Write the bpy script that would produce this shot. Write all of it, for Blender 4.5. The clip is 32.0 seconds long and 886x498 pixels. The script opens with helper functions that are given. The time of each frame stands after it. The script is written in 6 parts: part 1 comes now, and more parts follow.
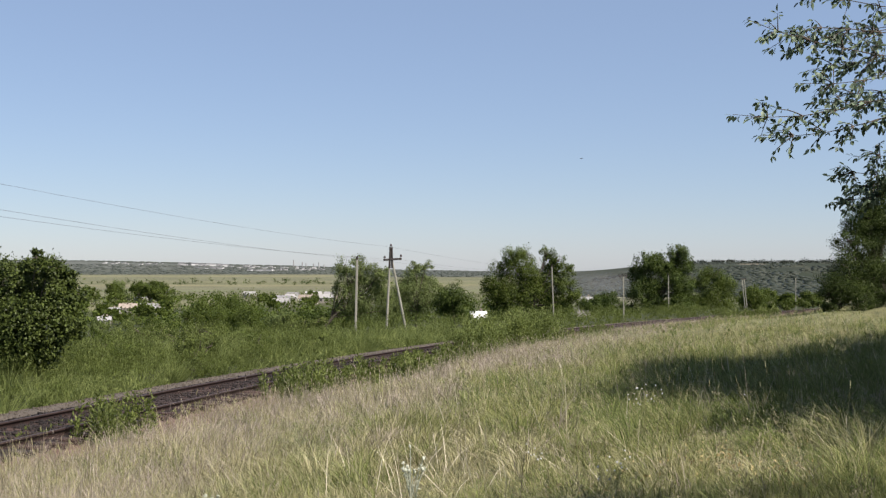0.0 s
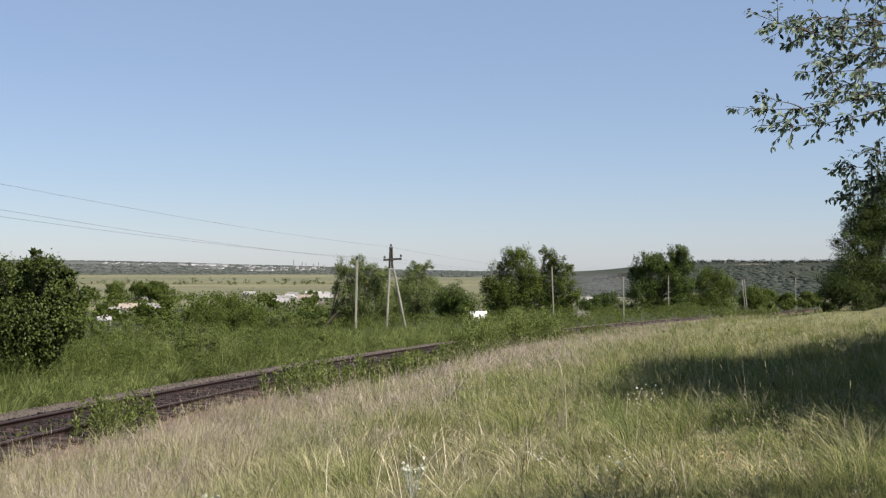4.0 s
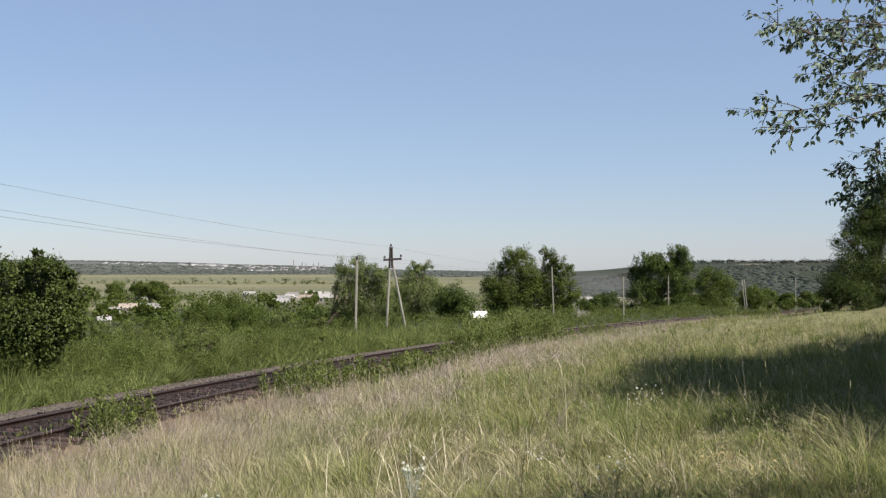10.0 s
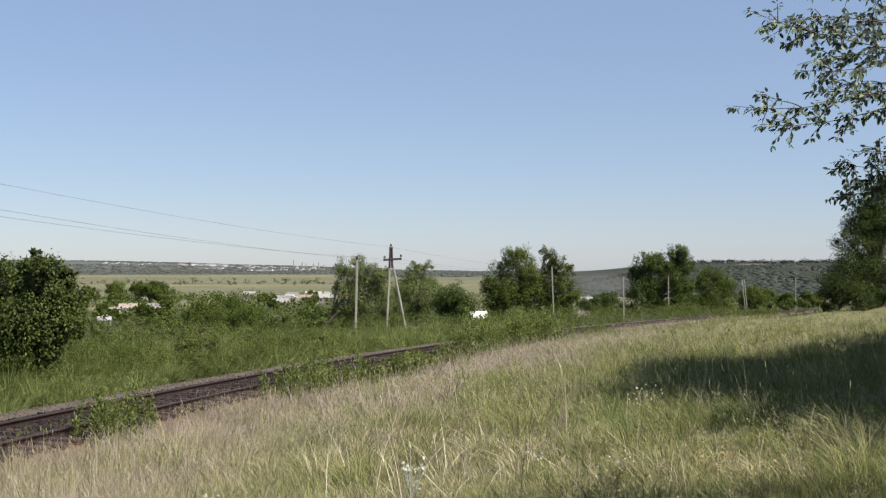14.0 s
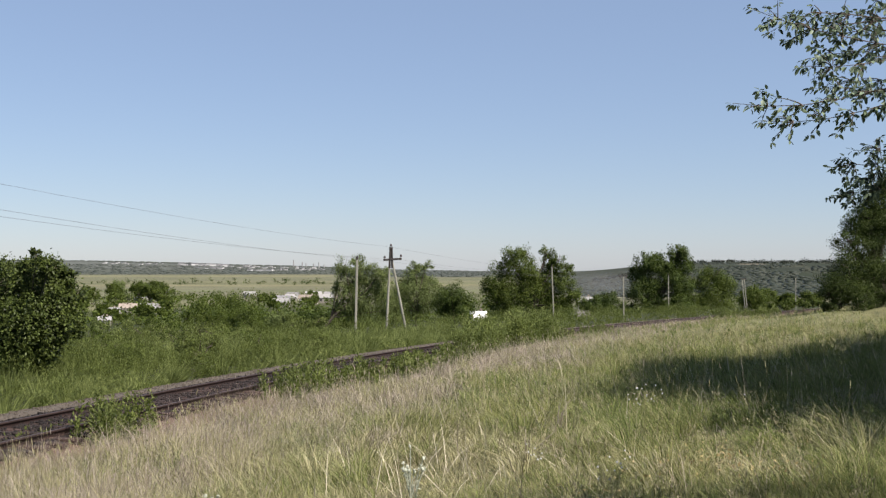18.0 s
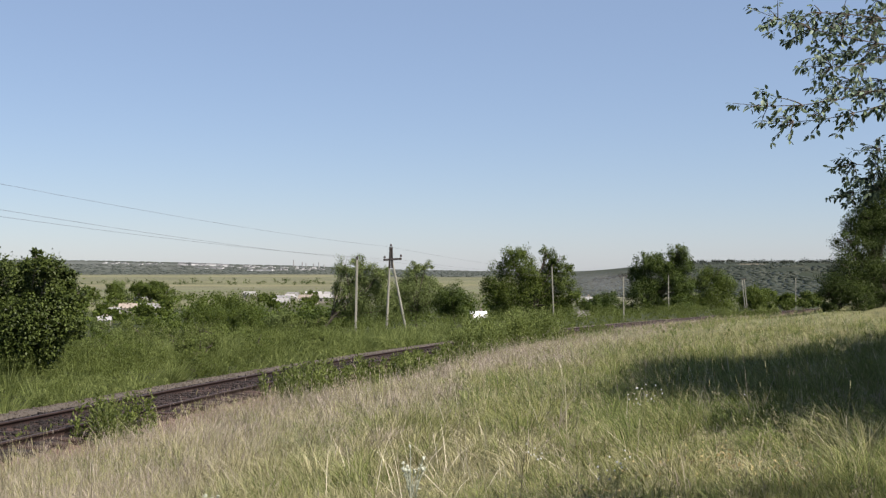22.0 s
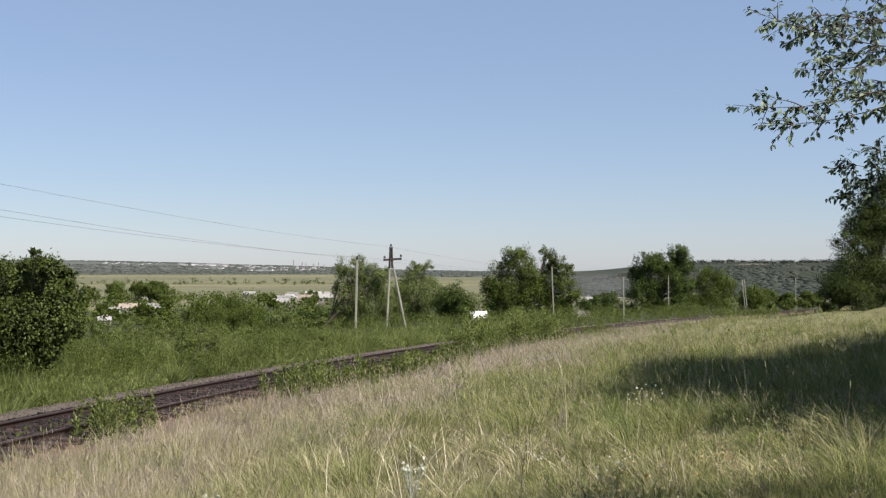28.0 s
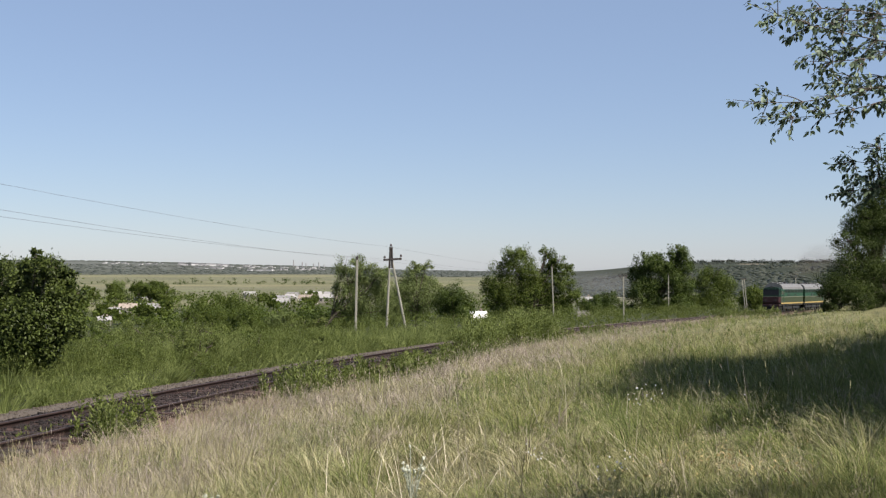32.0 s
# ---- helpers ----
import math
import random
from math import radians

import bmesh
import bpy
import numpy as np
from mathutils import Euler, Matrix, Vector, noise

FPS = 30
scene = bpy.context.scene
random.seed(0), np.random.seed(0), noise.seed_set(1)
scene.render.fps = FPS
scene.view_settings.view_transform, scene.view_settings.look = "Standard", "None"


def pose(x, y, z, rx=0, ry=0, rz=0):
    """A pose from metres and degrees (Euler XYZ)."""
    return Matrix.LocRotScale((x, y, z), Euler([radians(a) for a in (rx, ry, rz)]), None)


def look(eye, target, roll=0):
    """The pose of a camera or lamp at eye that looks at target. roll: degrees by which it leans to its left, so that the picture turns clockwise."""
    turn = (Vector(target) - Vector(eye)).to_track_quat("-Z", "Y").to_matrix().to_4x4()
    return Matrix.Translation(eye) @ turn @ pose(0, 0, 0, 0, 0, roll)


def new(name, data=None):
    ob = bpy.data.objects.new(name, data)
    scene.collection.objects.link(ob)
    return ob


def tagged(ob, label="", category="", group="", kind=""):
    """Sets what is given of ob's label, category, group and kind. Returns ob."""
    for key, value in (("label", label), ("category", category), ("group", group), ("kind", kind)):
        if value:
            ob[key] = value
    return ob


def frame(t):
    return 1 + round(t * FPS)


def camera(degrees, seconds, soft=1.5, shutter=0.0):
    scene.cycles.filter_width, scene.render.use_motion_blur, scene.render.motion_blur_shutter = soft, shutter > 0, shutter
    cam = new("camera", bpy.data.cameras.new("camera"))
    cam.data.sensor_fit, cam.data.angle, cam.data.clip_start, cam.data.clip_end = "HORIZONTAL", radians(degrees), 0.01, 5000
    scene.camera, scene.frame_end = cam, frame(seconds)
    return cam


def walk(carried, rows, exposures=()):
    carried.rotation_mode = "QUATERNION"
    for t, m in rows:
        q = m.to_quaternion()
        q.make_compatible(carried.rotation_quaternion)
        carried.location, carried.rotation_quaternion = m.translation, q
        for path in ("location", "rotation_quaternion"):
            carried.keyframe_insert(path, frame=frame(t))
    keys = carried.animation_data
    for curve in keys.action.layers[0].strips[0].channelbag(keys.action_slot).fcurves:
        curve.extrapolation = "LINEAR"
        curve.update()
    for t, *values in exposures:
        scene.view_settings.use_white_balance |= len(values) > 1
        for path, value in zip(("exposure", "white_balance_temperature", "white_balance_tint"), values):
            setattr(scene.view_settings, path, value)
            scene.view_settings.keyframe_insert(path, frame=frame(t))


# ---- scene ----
# A still camera on a grassy slope above a curving single-track railway.
EYE = 1.6
cam = camera(45, 32.0, soft=1.3)
STAND = pose(0, 0, EYE, 91.06, 0, 0)
walk(cam, [(0.0, STAND), (32.0, STAND)], [(0.0, 1.2, 6500, 17), (32.0, 1.2, 6500, 17)])

# ---- world and sun ----
SUN_AZ, SUN_EL = radians(127), radians(48)
TO_SUN = Vector((math.sin(SUN_AZ) * math.cos(SUN_EL), math.cos(SUN_AZ) * math.cos(SUN_EL), math.sin(SUN_EL)))
world = bpy.data.worlds.new("sky")
scene.world = world
world.use_nodes = True
wn = world.node_tree.nodes
sky = wn.new("ShaderNodeTexSky")
sky.sky_type = "NISHITA"
sky.sun_disc = False
sky.sun_elevation, sky.sun_rotation = SUN_EL, SUN_AZ
sky.altitude, sky.air_density, sky.dust_density, sky.ozone_density = 150, 1.0, 0.3, 3.5
haze = wn.new("ShaderNodeMix")  # an even veil of summer haze
haze.data_type = "RGBA"
haze.inputs[0].default_value = 0.48
haze.inputs[7].default_value = (2.76, 3.72, 5.05, 1)
world.node_tree.links.new(sky.outputs[0], haze.inputs[6])
world.node_tree.links.new(haze.outputs[2], wn["Background"].inputs[0])
wn["Background"].inputs[1].default_value = 0.0549
sun = new("sun", bpy.data.lights.new("sun", "SUN"))
sun.data.energy, sun.data.angle, sun.data.color = 5.0, radians(0.55), (1.0, 0.95, 0.86)
sun.matrix_world = look(TO_SUN * 100, (0, 0, 0))


# ---- materials ----
def material(name, dark, light, scale=6.0, rough=0.8, bump=0.15, spread="", spec=0.3, metal=0.0, glow=0.0, fine=9.0, vary=0.35):
    """Two-scale noise between two colours, with a random shift per piece."""
    m = bpy.data.materials.new(name)
    m.use_nodes = True
    n, l = m.node_tree.nodes, m.node_tree.links
    b = n["Principled BSDF"]
    b.inputs["Roughness"].default_value = rough
    b.inputs["Metallic"].default_value = metal
    b.inputs["Specular IOR Level"].default_value = spec
    co = n.new("ShaderNodeTexCoord")
    big = n.new("ShaderNodeTexNoise")
    big.inputs["Scale"].default_value, big.inputs["Detail"].default_value = scale, 4.0
    l.new(co.outputs["Object"], big.inputs["Vector"])
    small = n.new("ShaderNodeTexNoise")
    small.inputs["Scale"].default_value, small.inputs["Detail"].default_value = scale * fine, 3.0
    l.new(co.outputs["Object"], small.inputs["Vector"])
    add = n.new("ShaderNodeMath")
    add.operation = "MULTIPLY_ADD"
    add.inputs[1].default_value = 0.5
    l.new(small.outputs["Fac"], add.inputs[0])
    half = n.new("ShaderNodeMath")
    half.operation = "MULTIPLY"
    half.inputs[1].default_value = 0.5
    l.new(big.outputs["Fac"], half.inputs[0])
    l.new(half.outputs[0], add.inputs[2])
    fac = add.outputs[0]
    if spread:
        src = n.new("ShaderNodeNewGeometry") if spread == "island" else n.new("ShaderNodeObjectInfo")
        rnd = src.outputs["Random Per Island" if spread == "island" else "Random"]
        ma = n.new("ShaderNodeMath")
        ma.operation = "MULTIPLY_ADD"
        ma.inputs[1].default_value = vary
        l.new(rnd, ma.inputs[0])
        sub = n.new("ShaderNodeMath")
        sub.operation = "SUBTRACT"
        sub.inputs[1].default_value = vary / 2
        l.new(fac, sub.inputs[0])
        l.new(sub.outputs[0], ma.inputs[2])
        fac = ma.outputs[0]
    ramp = n.new("ShaderNodeValToRGB")
    ramp.color_ramp.elements[0].position, ramp.color_ramp.elements[1].position = 0.3, 0.7
    ramp.color_ramp.elements[0].color, ramp.color_ramp.elements[1].color = (*dark, 1), (*light, 1)
    l.new(fac, ramp.inputs[0])
    l.new(ramp.outputs[0], b.inputs["Base Color"])
    if bump:
        bp = n.new("ShaderNodeBump")
        bp.inputs["Strength"].default_value, bp.inputs["Distance"].default_value = bump, 0.05
        l.new(small.outputs["Fac"], bp.inputs["Height"])
        l.new(bp.outputs[0], b.inputs["Normal"])
    if glow:
        l.new(ramp.outputs[0], b.inputs["Emission Color"])
        b.inputs["Emission Strength"].default_value = glow
    return m


def leafy(name, dark, light, through_light=0.3, scale=0.6, rough=0.55, vary=0.7, spec=0.12):
    """Leaf or blade: a colour per piece, some light let through."""
    m = material(name, dark, light, scale, rough, 0.0, "island", spec, vary=vary)
    n, l = m.node_tree.nodes, m.node_tree.links
    tr = n.new("ShaderNodeBsdfTranslucent")
    l.new(n["Color Ramp"].outputs[0], tr.inputs[0])
    mix = n.new("ShaderNodeMixShader")
    mix.inputs[0].default_value = through_light
    l.new(n["Principled BSDF"].outputs[0], mix.inputs[1])
    l.new(tr.outputs[0], mix.inputs[2])
    l.new(mix.outputs[0], n["Material Output"].inputs[0])
    return m


def ground_material():
    """The ground's own colour by zone, broken by noise at two scales."""
    m = bpy.data.materials.new("ground")
    m.use_nodes = True
    n, l = m.node_tree.nodes, m.node_tree.links
    b = n["Principled BSDF"]
    b.inputs["Roughness"].default_value, b.inputs["Specular IOR Level"].default_value = 0.95, 0.1
    at = n.new("ShaderNodeAttribute")
    at.attribute_name = "zone"
    geo = n.new("ShaderNodeNewGeometry")
    mixed = at.outputs["Color"]
    for scale, low, high in ((0.012, 0.8, 1.2), (1.5, 0.7, 1.3), (18.0, 0.7, 1.25)):
        t = n.new("ShaderNodeTexNoise")
        t.inputs["Scale"].default_value, t.inputs["Detail"].default_value = scale, 5.0
        l.new(geo.outputs["Position"], t.inputs["Vector"])
        r = n.new("ShaderNodeMapRange")
        r.inputs[1].default_value, r.inputs[2].default_value = 0.3, 0.7
        r.inputs[3].default_value, r.inputs[4].default_value = low, high
        l.new(t.outputs["Fac"], r.inputs[0])
        mul = n.new("ShaderNodeVectorMath")
        mul.operation = "SCALE"
        l.new(mixed, mul.inputs[0])
        l.new(r.outputs[0], mul.inputs["Scale"])
        mixed = mul.outputs[0]
    bp = n.new("ShaderNodeBump")
    bp.inputs["Strength"].default_value, bp.inputs["Distance"].default_value = 0.5, 0.05
    l.new(t.outputs["Fac"], bp.inputs["Height"])
    l.new(bp.outputs[0], b.inputs["Normal"])
    l.new(mixed, b.inputs["Base Color"])
    return m


GROUND = ground_material()
RUST = material("rusty_rail", (0.015, 0.0096, 0.0084), (0.042, 0.024, 0.0192), 3, 0.7, 0.2, metal=0.3)
RAILHEAD = material("worn_rail_head", (0.036, 0.027, 0.0252), (0.072, 0.057, 0.054), 2, 0.65, 0.1, metal=0.4)
SLEEPER = material("weathered_sleeper", (0.011, 0.0065, 0.0052), (0.045, 0.027, 0.021), 2.5, 0.9, 0.5, "object", vary=0.5)
STONE = material("ballast_stone", (0.005, 0.0036, 0.0034), (0.02, 0.0145, 0.013), 1.2, 0.95, 0.2, "island")
BED = material("ballast_bed", (0.006, 0.004, 0.0036), (0.02, 0.014, 0.012), 2.2, 0.95, 1.0, fine=14)
GRAVEL = material("pale_gravel", (0.045, 0.037, 0.028), (0.115, 0.096, 0.074), 4.0, 0.95, 0.8, fine=14)
EARTH = material("reddish_earth", (0.05, 0.028, 0.021), (0.125, 0.076, 0.058), 2.0, 0.95, 0.8, fine=12)
CONCRETE = material("weathered_concrete", (0.14, 0.135, 0.108), (0.23, 0.225, 0.182), 1.5, 0.9, 0.2)
TIMBER = material("old_timber", (0.014, 0.012, 0.01), (0.04, 0.033, 0.028), 3, 0.9, 0.3)
BARK = material("bark", (0.03, 0.024, 0.018), (0.096, 0.078, 0.06), 5, 0.9, 0.6)
STEEL = material("dark_steel", (0.018, 0.018, 0.0192), (0.042, 0.042, 0.042), 4, 0.5, 0.05, metal=0.6)
GLAZE = material("insulator_porcelain", (0.03, 0.021, 0.018), (0.06, 0.048, 0.042), 4, 0.25, 0.0)
WIRE = material("aluminium_wire", (0.072, 0.072, 0.072), (0.12, 0.12, 0.12), 2, 0.6, 0.0, metal=0.4)
STRAW = leafy("dry_straw", (0.17, 0.155, 0.074), (0.43, 0.402, 0.23), 0.4, 2.2, vary=0.55)
LITTER = leafy("grass_litter", (0.16, 0.141, 0.085), (0.34, 0.307, 0.2), 0.2)
ROSY = leafy("rosy_seed_grass", (0.172, 0.143, 0.106), (0.405, 0.348, 0.285), 0.4, 2.2, vary=0.55)
SWARD = leafy("short_sward", (0.15, 0.158, 0.06), (0.35, 0.345, 0.165), 0.4)
OLIVE = leafy("olive_grass", (0.09, 0.099, 0.032), (0.288, 0.295, 0.114), 0.45, 2.2, vary=0.55)
FRESH = leafy("fresh_grass", (0.06, 0.081, 0.023), (0.21, 0.246, 0.079), 0.45, 2.2, vary=0.55)
SILVER = leafy("silvery_wormwood", (0.125, 0.137, 0.07), (0.265, 0.275, 0.16), 0.3)
WEED = leafy("weed_leaf", (0.037, 0.053, 0.012), (0.138, 0.168, 0.043), 0.42, 0.5, vary=0.2)
WEED_PALE = leafy("pale_weed_leaf", (0.07, 0.09, 0.024), (0.21, 0.245, 0.08), 0.42, 0.5, vary=0.25)
DEAD_STALK = leafy("dead_stalk", (0.26, 0.225, 0.15), (0.58, 0.53, 0.4), 0.2, 2.0, vary=0.6)
LEAF = leafy("broad_leaf", (0.026, 0.041, 0.007), (0.092, 0.122, 0.022), 0.38, 0.5, vary=0.3)
LEAF_DARK = leafy("dark_leaf", (0.018, 0.031, 0.006), (0.062, 0.088, 0.016), 0.32, 0.5, vary=0.3)
LEAF_GREY = leafy("willow_leaf", (0.055, 0.076, 0.024), (0.15, 0.185, 0.06), 0.4, 0.5, vary=0.3)
LEAF_NEAR = leafy("near_leaf", (0.026, 0.042, 0.025), (0.15, 0.195, 0.122), 0.28, 4.0, 0.5, spec=0.18)
LEAF_BOLD = leafy("glossy_broad_leaf", (0.012, 0.02, 0.004), (0.074, 0.098, 0.021), 0.3, 1.2, 0.5, vary=0.4, spec=0.15)
LEAF_CREST = leafy("dense_crest_leaf", (0.011, 0.019, 0.004), (0.054, 0.077, 0.014), 0.26, 0.9, vary=0.12)
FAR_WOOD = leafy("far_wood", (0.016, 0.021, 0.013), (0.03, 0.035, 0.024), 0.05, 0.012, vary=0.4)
# far ridge woods, with distance haze mixed into the leaf colour: paler and greyer
HAZED_RIDGE_WOOD = leafy("ridge_wood", (0.042, 0.05, 0.042), (0.066, 0.074, 0.062), 0.2, 0.005, vary=0.4)


# ---- small builders ----
def mesh_of(name, verts, faces, mat=None, smooth=False):
    me = bpy.data.meshes.new(name)
    verts, faces = np.asarray(verts, float), np.asarray(faces, int)
    k = faces.shape[1]
    me.vertices.add(len(verts))
    me.vertices.foreach_set("co", verts.ravel())
    me.loops.add(faces.size)
    me.loops.foreach_set("vertex_index", faces.ravel().astype(np.int32))
    me.polygons.add(len(faces))
    me.polygons.foreach_set("loop_start", np.arange(0, faces.size, k, dtype=np.int32))
    me.update(calc_edges=True)
    if smooth:
        me.polygons.foreach_set("use_smooth", np.ones(len(faces), dtype=bool))
    if mat:
        me.materials.append(mat)
    return me


def part(name, bm, mat, parent, label="", at=None, smooth=False):
    """Links a bmesh or a mesh as one mesh object under a thing or a part."""
    if isinstance(bm, bmesh.types.BMesh):
        me = bpy.data.meshes.new(name)
        bmesh.ops.recalc_face_normals(bm, faces=bm.faces)
        bm.to_mesh(me)
        bm.free()
        me.materials.append(mat)
        if smooth:
            for p in me.polygons:
                p.use_smooth = True
    else:
        me = bm
    ob = new(name, me)
    ob.parent = parent
    if at is not None:
        ob.matrix_basis = at
    if label:
        ob["label"] = label
    return ob


def thing(name, label, category, group="", at=None):
    ob = tagged(new(name), label, category, group)
    if at is not None:
        ob.matrix_basis = at
    return ob


def box(size, at=(0, 0, 0), bevel=0.0, bm=None, turn=None, taper=None):
    """A bevelled block, centred at a place."""
    bm = bm or bmesh.new()
    m = Matrix.Translation(at) @ (turn or Matrix()) @ Matrix.Diagonal((*size, 1))
    vs = bmesh.ops.create_cube(bm, size=1, matrix=m)["verts"]
    if bevel:
        es = list({e for v in vs for e in v.link_edges})
        bmesh.ops.bevel(bm, geom=es, offset=bevel, segments=1, affect="EDGES")
    return bm


def rod(a, b, r1, r2=None, n=8, bm=None):
    """A round, tapering rod from a to b."""
    bm = bm or bmesh.new()
    a, b = Vector(a), Vector(b)
    m = Matrix.Translation((a + b) / 2) @ (b - a).to_track_quat("Z", "Y").to_matrix().to_4x4()
    bmesh.ops.create_cone(bm, cap_ends=True, segments=n, radius1=r1, radius2=r1 if r2 is None else r2, depth=(b - a).length, matrix=m)
    return bm


def tube(points, radii, n=6):
    """Rings along a line: vertices and quads."""
    p = np.asarray(points, float)
    t = np.gradient(p, axis=0)
    t /= np.linalg.norm(t, axis=1)[:, None] + 1e-9
    ref = np.where(np.abs(t[:, 2:3]) > 0.9, np.array([[1.0, 0, 0]]), np.array([[0, 0, 1.0]]))
    a = np.cross(t, ref)
    a /= np.linalg.norm(a, axis=1)[:, None] + 1e-9
    b = np.cross(t, a)
    th = np.linspace(0, 2 * np.pi, n, endpoint=False)
    r = np.asarray(radii, float)[:, None, None]
    v = p[:, None] + r * (np.cos(th)[None, :, None] * a[:, None] + np.sin(th)[None, :, None] * b[:, None])
    k = np.arange(len(p) - 1)[:, None] * n
    i = np.arange(n)[None]
    f = np.stack([k + i, k + (i + 1) % n, k + n + (i + 1) % n, k + n + i], -1).reshape(-1, 4)
    return v.reshape(-1, 3), f


def joined(pieces):
    vs, fs, o = [], [], 0
    for v, f in pieces:
        vs.append(v)
        fs.append(np.asarray(f) + o)
        o += len(v)
    return np.concatenate(vs), np.concatenate(fs)


# ---- the line of the railway, and the lie of the land ----
S = np.arange(-90.0, 760.0, 1.0)
_u = np.clip(S / 100, -0.6, 2.36)
AZ = 0.141 + 0.363 * _u - 0.077 * _u * _u
TX = np.concatenate([[0], np.cumsum(np.sin((AZ[1:] + AZ[:-1]) / 2))])
TY = np.concatenate([[0], np.cumsum(np.cos((AZ[1:] + AZ[:-1]) / 2))])
_zero = int(np.argmin(np.abs(S)))
TX, TY = TX - TX[_zero] - 8.089, TY - TY[_zero] + 18.076
_h = np.clip(S / 100, -0.25, 3.0)
RZ = EYE - (2.885 + 3.218 * _h - 0.436 * _h * _h) - 0.006 * np.clip(S - 300, 0, None) - 0.01 * np.clip(S + 25, None, 0)


def rail_at(s, off=0.0, up=0.0):
    """A place by the track: s along it, off to the camera's side of its middle line, up over the rail's top."""
    az = np.interp(s, S, AZ)
    return np.stack([np.interp(s, S, TX) + off * np.cos(az), np.interp(s, S, TY) - off * np.sin(az), np.interp(s, S, RZ) + up], -1)


def smooth(x, a, b):
    t = np.clip((x - a) / (b - a), 0, 1)
    return t * t * (3 - 2 * t)


def side_of(x, y):
    """How far a place lies to the camera's side of the track, and how far along it."""
    s = np.interp(y, TY, S)
    for _ in range(2):
        az = np.interp(s, S, AZ)
        s = s + (x - np.interp(s, S, TX)) * np.sin(az) + (y - np.interp(s, S, TY)) * np.cos(az)
        s = np.clip(s, S[0], S[-1])
    az = np.interp(s, S, AZ)
    return (x - np.interp(s, S, TX)) * np.cos(az) - (y - np.interp(s, S, TY)) * np.sin(az), s


def wave(x, y, k, seed):
    r = np.random.RandomState(seed)
    v = 0.0
    for i in range(5):
        a, p = r.uniform(0, 6.28), r.uniform(0, 6.28)
        v = v + np.sin((x * np.cos(a) + y * np.sin(a)) * k * (0.6 + 0.35 * i) + p) / (1 + 0.5 * i)
    return v / 2.5


VALLEY = -21.4
NEAR_BANK = ((2.2, 3.0, 5.0, 7.5, 10.5, 14, 19, 24, 40, 90), (-0.33, -0.24, 0.0, 0.42, 0.75, 1.0, 1.42, 1.7, 2.05, 3.0))
FAR_BANK = ((2.2, 3.4, 5, 10, 25, 45, 90, 160), (-0.35, -0.7, -0.8, -0.7, -0.9, -2.6, -7.5, -13))


def ground_z(x, y):
    x, y = np.asarray(x, float), np.asarray(y, float)
    u, s = side_of(x, y)
    zr = np.interp(s, S, RZ)
    amp = 1 - 0.62 * smooth(s, 45, 120) * (1 - 0.9 * smooth(u, 12.5, 19))
    near = np.interp(u, *NEAR_BANK)
    near = np.where(near > 0, near * amp, near)
    z = zr + np.where(u > 0, near, np.interp(-u, *FAR_BANK))
    z = z + np.where(u > 0, 0.35 * smooth(s, 70, 110) * smooth(u, 14, 20), 0)
    z = z + 1.0 * np.exp(-((x - 26) ** 2 + (y - 56) ** 2) / 20)
    crest = np.exp(-((np.hypot(x, y) - 62) / 13) ** 2) * smooth(np.arctan2(x, y), 0.21, 0.27) * (1 - 0.6 * smooth(np.arctan2(x, y), 0.34, 0.38))
    z = z + np.where(u > 6, 0.32 * crest, 0)
    rough = np.clip((np.abs(u) - 3) / 5, 0, 1)
    z = z + rough * (0.07 * wave(x, y, 0.5, 3) + 0.03 * wave(x, y, 2.2, 4))
    r = np.hypot(x, y)
    az = np.degrees(np.arctan2(x, y))
    w = np.maximum(np.where(u < 0, smooth(-u, 60, 330), 0), smooth(r, 300, 620))
    z = z * (1 - w) + VALLEY * w
    z = z + 7.0 * smooth(r, 2000, 3300) * smooth(az, 6.0, 3.0)  # the plain climbs a little towards the ridge
    far_rise = np.interp(az, (-26, -18, -13.5, -10.9, -8, -5.9, -2.5, 0.5, 2, 6, 10, 30), (29, 27, 20, 13, 8, 1, -9, -14, -17, -12, -4, 6)) + 20
    far_rise = np.where(np.abs(az) > 40, 40, far_rise)
    z = z + smooth(r, 3200, 4650) * (far_rise + 2 * wave(az, 0 * az, 0.6, 8))
    z = z + smooth(r, 800, 1750) * smooth(az, 7.0, 13.5) * (31.2 + 1.0 * wave(az, 0 * az, 1.1, 5)) * (1 - smooth(az, 60, 90))
    return z


